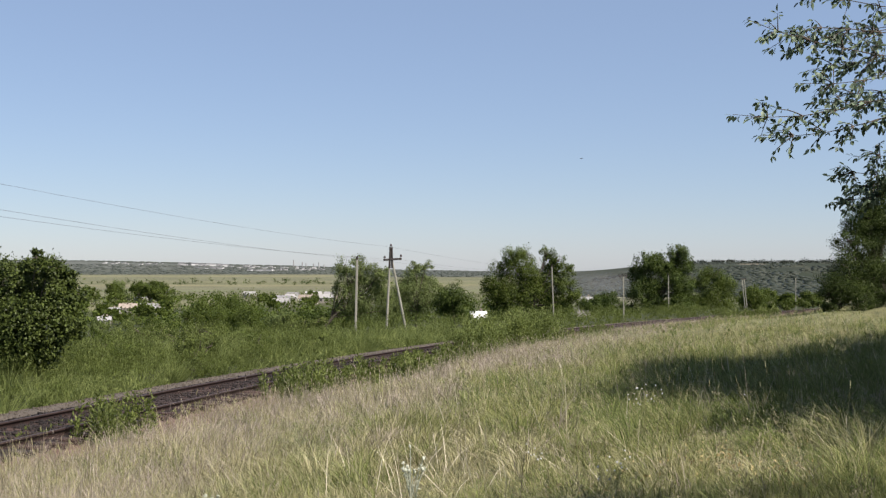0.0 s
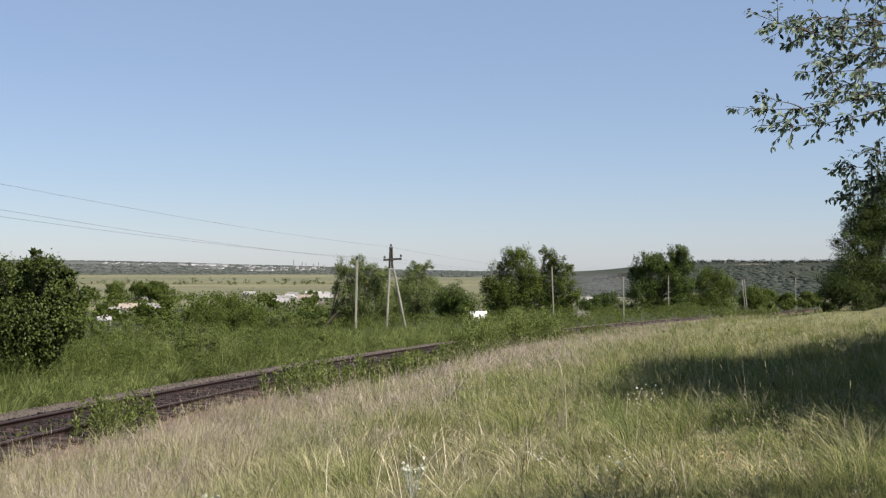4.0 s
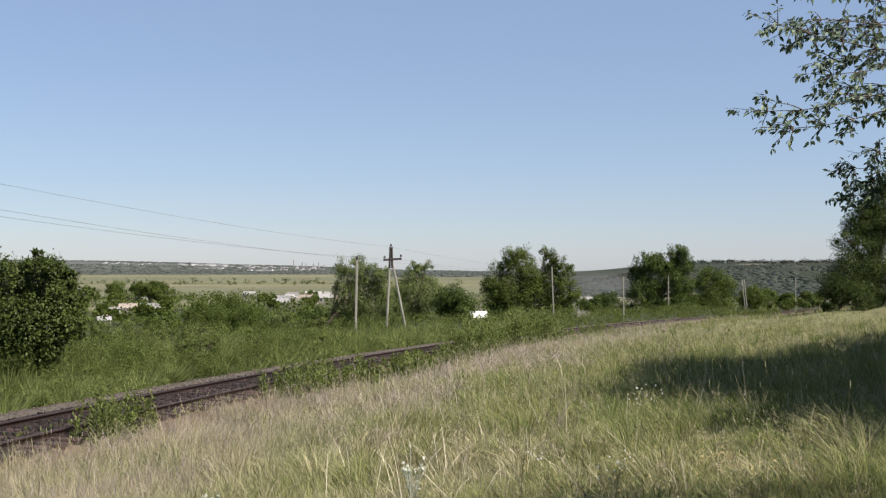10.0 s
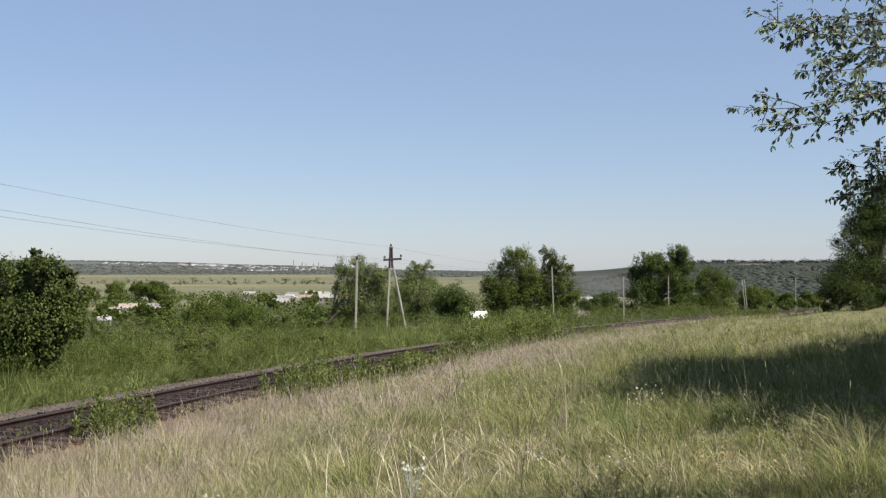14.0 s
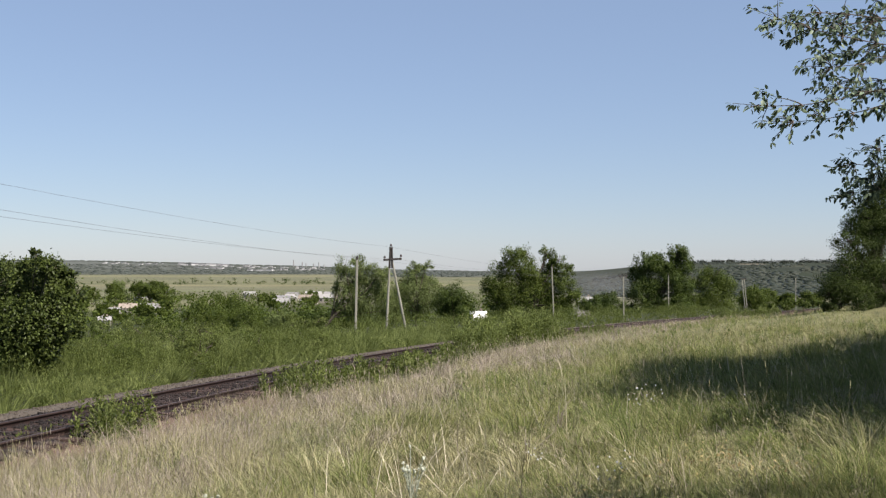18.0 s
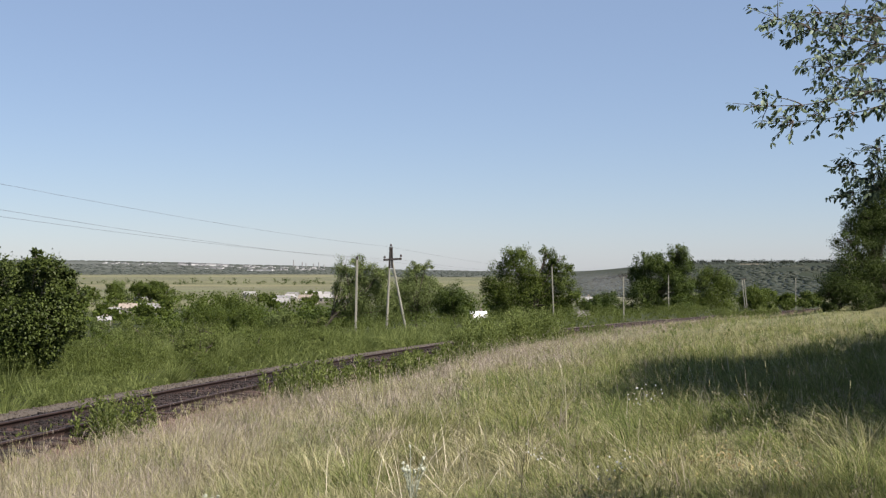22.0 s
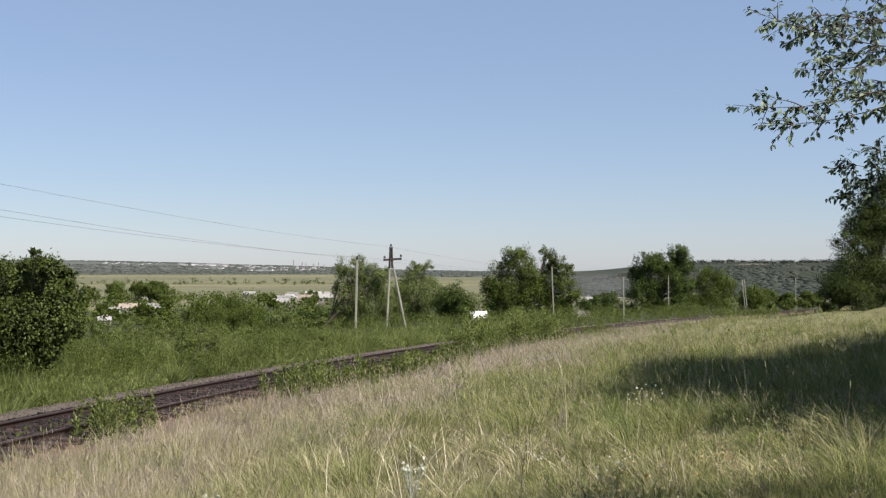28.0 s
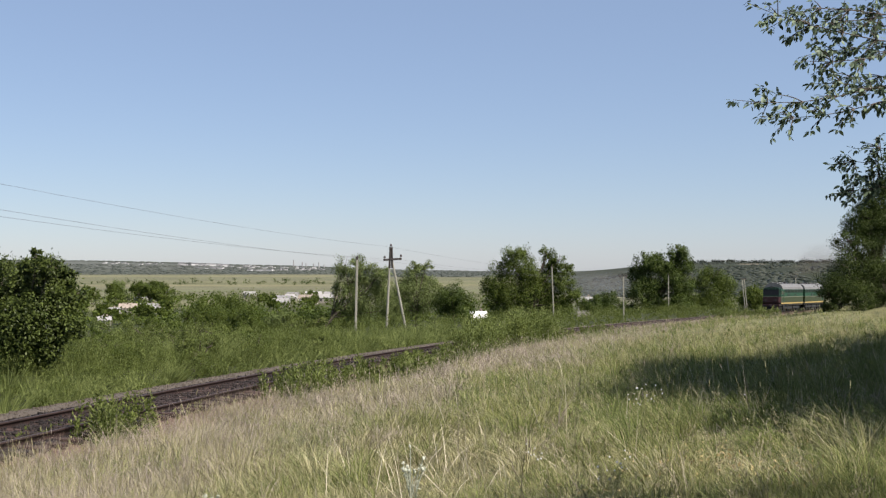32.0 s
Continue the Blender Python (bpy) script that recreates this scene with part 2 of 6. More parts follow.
def zone_colour(x, y):
    u, s = side_of(x, y)
    r, az = np.hypot(x, y), np.degrees(np.arctan2(x, y))
    c = np.empty((len(x), 4))
    c[:] = (0.112, 0.11, 0.053, 1)
    def put(mask, colour):
        c[:, :3] += np.asarray(mask, float)[:, None] * (np.array(colour) - c[:, :3])
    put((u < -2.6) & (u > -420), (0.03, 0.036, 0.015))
    red = np.clip(1 - np.abs(u - 2.6) / 1.2, 0, 1) * (0.75 + 0.25 * wave(x, y, 0.7, 9))
    put(np.clip(1.2 * red, 0, 1), (0.1, 0.07, 0.047))
    put(smooth(np.abs(u), 3.4, 2.4), (0.054, 0.045, 0.042))
    plain = smooth(r, 480, 900)
    # the plain's base green is slightly greyed, standing in for haze
    put(plain, (0.097, 0.097, 0.058))
    put(plain * np.clip(0.6 * wave(x * 0.3, y, 0.011, 12), 0, 1), (0.12, 0.111, 0.066))
    put(plain * np.clip(wave(x * 0.25, y, 0.006, 13), 0, 1), (0.069, 0.078, 0.033))
    for r0, wide, c2 in ((2750, 170, (0.15, 0.145, 0.08)), (2250, 90, (0.085, 0.095, 0.05)), (1500, 160, (0.135, 0.125, 0.07)), (1150, 60, (0.085, 0.1, 0.045)), (1900, 110, (0.14, 0.13, 0.08))):
        put(plain * np.clip(1 - np.abs(y - r0 - 0.12 * x - 25 * wave(x, y, 0.004, 17)) / wide, 0, 1) * 0.8, c2)
    # ground of the far ridge: paled grey-green, distance haze painted into the colour
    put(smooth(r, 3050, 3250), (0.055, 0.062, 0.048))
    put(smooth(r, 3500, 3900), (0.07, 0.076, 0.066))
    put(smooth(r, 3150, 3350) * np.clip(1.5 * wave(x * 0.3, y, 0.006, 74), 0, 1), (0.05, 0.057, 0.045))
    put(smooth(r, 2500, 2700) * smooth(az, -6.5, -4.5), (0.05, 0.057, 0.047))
    hill = smooth(r, 850, 1150) * smooth(az, 3, 6)
    put(hill, (0.022, 0.027, 0.018))
    put(hill * np.clip(1.5 * wave(az * 2, r * 0.02, 1.6, 71) + 1.2 * wave(az * 3, r * 0.03, 3.0, 77), 0, 1), (0.019, 0.024, 0.014))
    put(hill * np.clip(1.6 * wave(az * 2, r * 0.03, 1.6, 72) - 0.2, 0, 1), (0.042, 0.044, 0.029))
    put(hill * smooth(np.abs(az - 16.1), 0.8, 0.4) * smooth(np.abs(r - 1650), 60, 30), (0.09, 0.08, 0.058))
    return c


# ground: one sheet, rings about the camera out to the horizon
def build_ground():
    front = np.linspace(-31, 31, 300)
    back = np.linspace(31, 329, 110)[1:-1]
    ang = np.radians(np.concatenate([front, back]))
    rad = np.concatenate([np.geomspace(0.6, 300, 230), np.geomspace(306, 4950, 120)])
    n = len(ang)
    x = (rad[:, None] * np.sin(ang)[None]).ravel()
    y = (rad[:, None] * np.cos(ang)[None]).ravel()
    x, y = np.append(x, 0.0), np.append(y, 0.0)
    z = ground_z(x, y)
    k = np.arange(len(rad) - 1)[:, None] * n
    i = np.arange(n)[None]
    f = np.stack([k + i, k + n + i, k + n + (i + 1) % n, k + (i + 1) % n], -1).reshape(-1, 4)
    i = np.arange(n)
    fan = np.stack([i, (i + 1) % n, np.full(n, len(x) - 1), np.full(n, len(x) - 1)], -1)
    me = mesh_of("ground", np.stack([x, y, z], -1), f, GROUND, True)
    bm = bmesh.new()
    bm.from_mesh(me)
    bm.verts.ensure_lookup_table()
    for a, b, c, _ in fan:
        bm.faces.new((bm.verts[a], bm.verts[c], bm.verts[b]))
    bmesh.ops.recalc_face_normals(bm, faces=bm.faces)
    bm.to_mesh(me)
    bm.free()
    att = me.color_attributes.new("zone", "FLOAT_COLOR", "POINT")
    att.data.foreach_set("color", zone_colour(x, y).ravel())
    return tagged(new("ground", me), "dry grassy slope falling to a broad green valley", "ground", kind="structure")


build_ground()


# ---- railway ----
def sweep(profile, s0, s1, step, up=0.0, off=0.0, mat=None, name="sweep", closed=True):
    s = np.arange(s0, s1, step)
    rows = np.stack([rail_at(s, off + o, up + h) for o, h in profile], 1)
    n = len(profile)
    k = np.arange(len(s) - 1)[:, None] * n
    i = np.arange(n if closed else n - 1)[None]
    f = np.stack([k + i, k + (i + 1) % n, k + n + (i + 1) % n, k + n + i], -1).reshape(-1, 4)
    return mesh_of(name, rows.reshape(-1, 3), f, mat)


def build_track():
    track = tagged(new("railway_track"), "rusty single-track railway on dark stone ballast, overgrown with weeds", "railway track", kind="structure")
    rail = [(-0.075, -0.18), (0.075, -0.18), (0.075, -0.165), (0.012, -0.145), (0.012, -0.045), (0.037, -0.035), (0.037, 0.0), (-0.037, 0.0), (-0.037, -0.035), (-0.012, -0.045), (-0.012, -0.145), (-0.075, -0.165)]
    head = [(-0.03, 0.002), (0.03, 0.002), (0.03, 0.004), (-0.03, 0.004)]
    for off in (-0.795, 0.795):
        r = part("rail", sweep(rail, -60, 740, 2.0, off=off, mat=RUST), RUST, track, "rust-brown steel rail")
        part("rail_head", sweep(head, -60, 740, 2.0, off=off, mat=RAILHEAD), RAILHEAD, r, "dull worn running surface")
    bed = [(-1.55, -0.12), (-1.2, -0.14), (-0.8, -0.15), (0, -0.14), (0.8, -0.15), (1.08, -0.186)]
    part("ballast_bed", sweep(bed, -60, 740, 1.0, mat=BED, closed=False), BED, track, "dark oily ballast of crushed stone")
    far_side = [(-3.6, -0.85), (-2.6, -0.3), (-2.15, -0.1), (-1.8, -0.075), (-1.55, -0.116)]
    part("gravel_shoulder", sweep(far_side, -60, 740, 1.0, mat=GRAVEL, closed=False), GRAVEL, track, "pale grey gravel shoulder")
    near_side = [(1.08, -0.19), (1.4, -0.235), (1.7, -0.26), (2.1, -0.27), (2.45, -0.75)]
    part("earth_shoulder", sweep(near_side, -60, 740, 1.0, mat=EARTH, closed=False), EARTH, track, "reddish-brown earth shoulder")
    return track


TRACK = build_track()


# sleepers and stones
def build_sleepers():
    bm = box((2.7, 0.24, 0.16), (0, 0, -0.08), 0.02)
    proto = bpy.data.meshes.new("sleeper")
    bm.to_mesh(proto)
    bm.free()
    proto.materials.append(SLEEPER)
    rng = np.random.RandomState(5)
    rest = []
    cube = np.array([(a, b, c) for a in (-1.35, 1.35) for b in (-0.12, 0.12) for c in (-0.16, 0)])
    quads = np.array([(0, 1, 3, 2), (4, 6, 7, 5), (0, 4, 5, 1), (2, 3, 7, 6), (1, 5, 7, 3), (0, 2, 6, 4)])
    for i, s in enumerate(np.arange(-12, 430, 0.56)):
        p = rail_at(s, rng.uniform(-0.05, 0.05), -0.115 + rng.uniform(-0.015, 0.01))
        az = float(np.interp(s, S, AZ)) + rng.normal(0, 0.012)
        if i < 290:
            ob = new("sleeper", proto)
            ob.parent = TRACK
            ob.matrix_basis = pose(*p, 0, 0, -math.degrees(az))
        else:
            ca, sa = math.cos(az), math.sin(az)
            v = np.stack([cube[:, 0] * ca + cube[:, 1] * sa, -cube[:, 0] * sa + cube[:, 1] * ca, cube[:, 2]], -1) + p
            rest.append((v, quads))
    v, f = joined(rest)
    tagged(part("far_sleepers", mesh_of("far_sleepers", v, f, SLEEPER), SLEEPER, TRACK), kind="stuff")
    # crushed stone over the near stretch
    n = 22000
    s = -10 + 75 * rng.rand(n) ** 1.4
    o = rng.uniform(-2.5, 2.6, n)
    o = np.clip(o, -2.2, 1.0) + rng.normal(0, 0.06, n)
    h = np.interp(o, (-2.3, -2.1, -1.8, -1.5, 0, 0.9, 1.2, 1.6), (-0.16, -0.1, -0.08, -0.12, -0.118, -0.15, -0.2, -0.25))
    p = rail_at(s, o, h)
    pale = o < -1.5
    tet = np.array([(1, 1, 1), (1, -1, -1), (-1, 1, -1), (-1, -1, 1)]) * 0.6
    v = p[:, None] + tet[None] * rng.uniform(0.02, 0.055, (n, 1, 1)) * rng.uniform(0.6, 1.4, (n, 1, 3)) + rng.normal(0, 0.006, (n, 4, 3))
    tri = np.array([(0, 1, 2), (0, 3, 1), (0, 2, 3), (1, 3, 2)])
    for name, m, mat in (("ballast_stones", ~pale, STONE), ("shoulder_stones", pale, GRAVEL)):
        f = np.arange(m.sum())[:, None, None] * 4 + tri[None]
        tagged(part(name, mesh_of(name, v[m].reshape(-1, 3), f.reshape(-1, 3), mat), mat, TRACK), kind="stuff")


# ---- plants ----
def blades(x, y, h, w, rng, lean=0.35, bend=0.3, fine=False, wind=0.12):
    """Grass blades rooted at x, y."""
    n = len(x)
    z = ground_z(x, y) - 0.02
    a = rng.uniform(0, 2 * np.pi, n)
    t = rng.normal(0, lean, n)
    blow = np.broadcast_to(wind, (n, 2)) if np.ndim(wind) else np.array([[wind, 0.0]])
    dx, dy = np.cos(a) * t + blow[:, 0], np.sin(a) * t + blow[:, 1]
    b = rng.uniform(0, 2 * np.pi, n)
    sx, sy = np.cos(b) * w / 2, np.sin(b) * w / 2
    base = np.stack([x, y, z], -1)
    side = np.stack([sx, sy, 0 * x], -1)
    way = np.stack([dx, dy, np.ones(n)], -1)
    way /= np.linalg.norm(way, axis=1)[:, None]
    over = np.stack([dx, dy, -0.25 * np.hypot(dx, dy)], -1) * bend
    hh = h[:, None]
    tip = base + way * hh + over * hh
    if fine:
        mid = base + way * hh * 0.55 + over * hh * 0.12
        v = np.stack([base - side, base + side, mid + side * 0.8, mid - side * 0.8, tip], 1)
        f = np.arange(n)[:, None, None] * 5 + np.array([(0, 1, 2), (0, 2, 3), (3, 2, 4)])[None]
    else:
        v = np.stack([base - side, base + side, tip], 1)
        f = np.arange(n)[:, None, None] * 3 + np.array([(0, 1, 2)])[None]
    return v.reshape(-1, 3), f.reshape(-1, 3), tip, way


def heads(tip, way, size, width, rng):
    """Seed heads: narrow four-sided spindles at the stems' tips."""
    n = len(tip)
    b = rng.uniform(0, 2 * np.pi, n)
    side = np.stack([np.cos(b), np.sin(b), 0 * b], -1) * (width / 2)[:, None]
    L = way * size[:, None]
    v = np.stack([tip - L * 0.6, tip - L * 0.1 + side, tip + L * 0.5, tip - L * 0.1 - side], 1)
    f = np.arange(n)[:, None, None] * 4 + np.array([(0, 1, 2), (0, 2, 3)])[None]
    return v.reshape(-1, 3), f.reshape(-1, 3)


def leaf_quads(p, size, rng, droop=0.3, slim=0.45, outward=None, face=None):
    """Folded rhombic leaves at the points p."""
    n = len(p)
    d = rng.normal(0, 1, (n, 3))
    d[:, 2] -= droop
    if outward is not None:
        d += outward
    d /= np.linalg.norm(d, axis=1)[:, None]
    q = rng.normal(0, 1, (n, 3)) + np.array([0, 0, 0.8])
    if face is not None:
        q = 0.45 * q + face
    side = np.cross(d, q)
    side /= np.linalg.norm(side, axis=1)[:, None] + 1e-9
    nrm = np.cross(side, d)
    L = (size * rng.uniform(0.7, 1.3, n))[:, None]
    W = L * slim * 0.5
    v = np.stack([p, p + d * L * 0.45 + side * W - nrm * L * 0.08, p + d * L, p + d * L * 0.45 - side * W - nrm * L * 0.08], 1)
    return v.reshape(-1, 3), np.arange(4 * n).reshape(n, 4)


def crown_points(lobes, n, rng, hollow=0.35, clump=0.27, per=95, flat=1.0, loose=1.2):
    """Points gathered in clumps through the outer part of each lobe."""
    c = np.array([l[0] for l in lobes], float)
    r = np.array([l[1] for l in lobes], float)
    k = max(3, min(n // per, 46 * len(lobes)))
    w = r ** 2 / (r ** 2).sum()
    i = rng.choice(len(r), k, p=w)
    d = rng.normal(0, 1, (k, 3))
    d /= np.linalg.norm(d, axis=1)[:, None]
    rad = r[i] * (hollow + (0.92 - hollow) * rng.rand(k) ** 0.6)
    cc = c[i] + d * rad[:, None] * np.array([1, 1, 0.95])
    j = rng.randint(0, k, n)
    e = rng.normal(0, 1, (n, 3))
    e /= np.linalg.norm(e, axis=1)[:, None]
    grain = (clump * rng.uniform(0.6, 1.2, k))[j] * r[i[j]]
    grain = grain * np.where(rng.rand(n) < 0.3, loose, 1.0)
    pts = cc[j] + e * (grain * rng.rand(n) ** 0.4)[:, None] * np.array([1, 1, flat])
    return pts, 0.6 * d[j] + 0.7 * e


def tree(name, label, base, lobes, leaf, n, mat, trunk=0.2, seed=1, category="tree", group="", bark=BARK, droop=0.3, slim=0.55, crown_name="crown", clumps=None):
    """A tapered trunk with limbs into each lobe, and a crown of leaves. Lobes in world metres."""
    rng = np.random.RandomState(seed)
    x, y = base
    z = float(ground_z(np.array([x]), np.array([y]))[0]) - 0.05
    t = thing(name, label, category, group, pose(x, y, z))
    o = np.array([x, y, z])
    lobes = [(np.array(c) - o, r) for c, r in lobes]
    cs = np.array([c for c, _ in lobes])
    top = cs[:, 2].max()
    low = min(c[2] - 0.4 * r for c, r in lobes)
    fork = max(0.25 * top, low * 0.7)
    mid = np.array([cs[:, 0].mean() * 0.35, cs[:, 1].mean() * 0.35, fork])
    hgt = np.array([[0, 0, -0.1], mid * 0.5 + rng.normal(0, 0.03 * top, 3) * (1, 1, 0), mid, mid * 0.4 + cs.mean(0) * 0.6, cs[np.argmax(cs[:, 2])]])
    v, f = tube(hgt, np.array([1.3, 1.0, 0.8, 0.5, 0.12]) * trunk, 8)
    part("trunk", mesh_of("trunk", v, f, bark, True), bark, t)
    for c, r in lobes:
        a = mid * rng.uniform(0.8, 1.1)
        tubes = [tube(np.array([a, a * 0.4 + c * 0.6 + rng.normal(0, 0.1 * r, 3), c, c + rng.normal(0, 0.3, 3) * r]), np.array([0.6, 0.4, 0.2, 0.05]) * trunk, 5)]
        for _ in range(4):
            d = rng.normal(0, 1, 3)
            d /= np.linalg.norm(d)
            tubes.append(tube(np.array([c - 0.2 * d * r, c + d * r * 0.5 + rng.normal(0, 0.08 * r, 3), c + d * r * 0.78]), np.array([0.2, 0.11, 0.03]) * trunk, 4))
        v, f = joined(tubes)
        part("limb", mesh_of("limb", v, f, bark), bark, t)
    p, d = crown_points(lobes, n, rng, **(clumps or {}))
    keep = p[:, 2] > 0.05
    v, f = leaf_quads(p[keep], leaf, rng, droop, slim, d[keep] * 0.3, d[keep] * 3.0 + np.array([0, 0, 0.9]))
    crown = part(crown_name, mesh_of(crown_name, v, f, mat), mat, t)
    return t, crown


SWAYING = []


def by_line(group):
    return group in ("trees by the line", "bushes on the slope")


def broad(label, base, lobes, leaf, n, mat=LEAF, trunk=0.2, seed=1, group="trees by the line", sway=0.25, name="tree", category="tree", clumps=None, swell=1.48):
    if group in ("trees by the line", "trees on the crest"):
        lobes = [(c, (swell if by_line(group) else 1.13) * r) for c, r in lobes]
    t, c = tree(name, label, base, lobes, leaf * 0.62, int(n * (2.6 if by_line(group) else 2.4)), mat, trunk, seed, category, group, clumps=clumps or dict(clump=0.36, per=110, hollow=0.12))
    SWAYING.append((c, sway, seed))
    return t


def ground_point(x, y):
    return (x, y, float(ground_z(np.array([x]), np.array([y]))[0]))


# trees behind the line
broad("rounded leafy young tree standing beyond the railway weeds", (-15.3, 38.5), [((-15.33, 38.00, 0.72), 1.1), ((-14.52, 38.50, 1.01), 1.0), ((-13.84, 37.50, -0.06), 1.0), ((-14.72, 37.50, -0.65), 1.15), ((-16.34, 38.50, -0.11), 1.3), ((-17.38, 39.00, 0.90), 1.3), ((-14.04, 37.80, -1.17), 0.8), ((-14.71, 38.20, 1.68), 0.42), ((-15.66, 38.20, 1.56), 0.4), ((-13.48, 38.00, 0.52), 0.6), ((-13.36, 38.00, -0.38), 0.6), ((-14.53, 38.20, 2.17), 0.18), ((-13.68, 37.2, 1.66), 0.40), ((-13.42, 38.2, 1.25), 0.38), ((-13.36, 39.2, 0.71), 0.45), ((-13.38, 37.7, 0.01), 0.45), ((-13.85, 38.7, 1.12), 0.68), ((-14.13, 37.2, 1.95), 0.33), ((-13.56, 38.2, -0.70), 0.48)], 0.18, 21000, LEAF_BOLD, 0.06, 11, sway=1.0, clumps=dict(clump=0.34, per=80, hollow=0.25, loose=1.1), swell=1.16)
broad("pale green bushy tree behind a concrete pole", (-15.0, 128.0), [((-11.63, 127.0, 1.87), 1.01), ((-9.87, 128.0, 1.53), 1.22), ((-10.75, 129.0, -0.02), 1.49), ((-12.24, 127.5, -0.83), 0.88), ((-8.72, 128.5, -0.02), 1.49), ((-7.44, 127.0, 1.06), 0.95), ((-9.74, 128.0, -2.19), 1.76), ((-7.37, 129.0, -1.51), 1.62), ((-6.22, 127.5, -3.27), 1.35), ((-11.63, 128.5, -3.07), 1.22)], 0.27, 13000, LEAF_GREY, 0.16, 12)
broad("slim pale green tree beside the twin-legged pole", (-3.2, 130.0), [((-3.30, 129.0, 1.81), 0.76), ((-2.06, 130.0, 2.01), 0.69), ((-2.68, 131.0, 0.50), 1.17), ((-4.12, 129.5, -0.19), 1.24), ((-1.24, 130.5, -0.53), 1.03), ((-5.22, 129.0, -1.08), 1.24), ((-2.68, 130.0, -2.11), 1.65), ((-5.43, 131.0, -3.00), 1.37), ((-0.27, 129.5, -1.56), 1.10)], 0.26, 10000, LEAF_GREY, 0.14, 13)
broad("dark rounded bushy tree below the railway bank", (1.1, 125.0), [((1.06, 124.0, -1.31), 1.12), ((1.85, 125.0, -2.36), 1.12), ((0.40, 126.0, -2.96), 1.25), ((2.64, 124.5, -3.42), 0.79)], 0.27, 5000, LEAF_DARK, 0.12, 14)
broad("tall dark green tree with a forked airy crown", (13.5, 168.0), [((10.74, 167.0, 3.29), 1.51), ((12.78, 168.0, 3.73), 1.42), ((9.41, 169.0, 1.60), 1.51), ((12.07, 167.5, 1.07), 2.04), ((14.20, 168.5, 0.18), 1.60), ((7.99, 167.0, -1.06), 1.51), ((10.74, 168.0, -1.95), 2.13), ((8.52, 169.0, -3.73), 1.69), ((13.85, 167.5, -2.84), 2.04), ((16.33, 168.5, 3.91), 0.98), ((18.02, 167.0, 2.93), 0.98), ((19.44, 168.0, 1.33), 0.89), ((16.95, 169.0, 1.60), 1.15), ((18.28, 167.5, -0.71), 1.60), ((16.07, 168.5, -1.95), 1.69), ((20.15, 167.0, -2.84), 1.24), ((18.28, 168.0, -4.17), 1.78), ((14.73, 169.0, -5.50), 1.69), ((11.18, 167.5, -5.50), 1.69)], 0.38, 24000, LEAF, 0.3, 15)
broad("dense dark tree with a tall side crown", (45.0, 225.0), [((42.91, 224.0, 2.79), 2.02), ((45.65, 225.0, 2.31), 2.02), ((41.13, 226.0, 0.41), 1.78), ((49.21, 224.5, 4.5), 1.8), ((49.8, 225.5, 2.31), 2.0), ((47.67, 224.0, -0.18), 2.38), ((44.10, 225.0, -1.37), 2.38), ((50.05, 226.0, -2.56), 2.14), ((41.13, 224.5, -3.75), 2.26), ((44.70, 225.5, -6.13), 2.38), ((48.86, 224.0, -6.13), 2.38), ((40.06, 225.0, -6.72), 1.66)], 0.52, 17000, LEAF_DARK, 0.35, 16)
broad("rounded mid-green tree behind the line", (60.0, 240.0), [((60.61, 239.0, -0.05), 2.16), ((57.82, 240.0, -1.57), 2.16), ((63.27, 241.0, -2.20), 2.16), ((59.72, 239.5, -4.74), 2.79), ((63.53, 240.5, -6.01), 2.41), ((56.55, 239.0, -6.01), 2.16)], 0.46, 10000, LEAF, 0.25, 17)
broad("small rounded tree close behind the line", (67.5, 228.0), [((66.37, 227.0, -3.94), 1.81), ((64.57, 228.0, -5.15), 1.57), ((68.18, 229.0, -5.15), 1.81), ((66.73, 227.5, -6.83), 1.81)], 0.46, 4500, LEAF, 0.16, 18)
broad("low dark bush behind the railway bank", (30.0, 200.0), [((30.73, 200.00, -4.63), 2.2), ((27.94, 199.00, -5.12), 2.0), ((33.00, 201.00, -5.19), 2.0)], 0.42, 4000, LEAF_DARK, 0.12, 19, name="bush", category="bush", group="bushes by the line")
broad("broad green thicket on the slope towards the village", (-36.5, 178.0), [((-36.49, 180.00, -4.00), 2.6), ((-39.37, 178.00, -4.88), 2.5), ((-32.89, 176.00, -5.09), 2.3), ((-41.43, 176.00, -6.20), 2.0), ((-36.64, 174.00, -6.11), 2.6), ((-31.13, 174.00, -6.57), 2.2), ((-43.48, 172.00, -7.38), 1.6), ((-33.95, 172.00, -7.84), 2.6)], 0.42, 8000, LEAF, 0.14, 71, name="bush", category="bush", group="bushes on the slope")
broad("dark green thicket on the slope below the pole", (-18.0, 150.0), [((-19.32, 150.00, -5.68), 1.6), ((-17.06, 151.00, -5.09), 1.7), ((-21.55, 149.00, -6.18), 1.5), ((-14.96, 150.00, -6.00), 1.5), ((-23.74, 148.00, -6.13), 1.5), ((-17.88, 148.00, -6.91), 1.6)], 0.4, 5000, LEAF_DARK, 0.12, 72, name="bush", category="bush", group="bushes on the slope")
broad("pale green bush on the slope near the village", (-45.0, 168.0), [((-43.79, 168.00, -7.79), 1.3), ((-45.73, 167.00, -8.44), 1.2), ((-48.67, 168.00, -8.68), 1.1), ((-51.33, 168.00, -8.50), 1.2), ((-53.99, 168.00, -7.62), 1.6)], 0.4, 3500, LEAF_GREY, 0.1, 73, name="bush", category="bush", group="bushes on the slope")
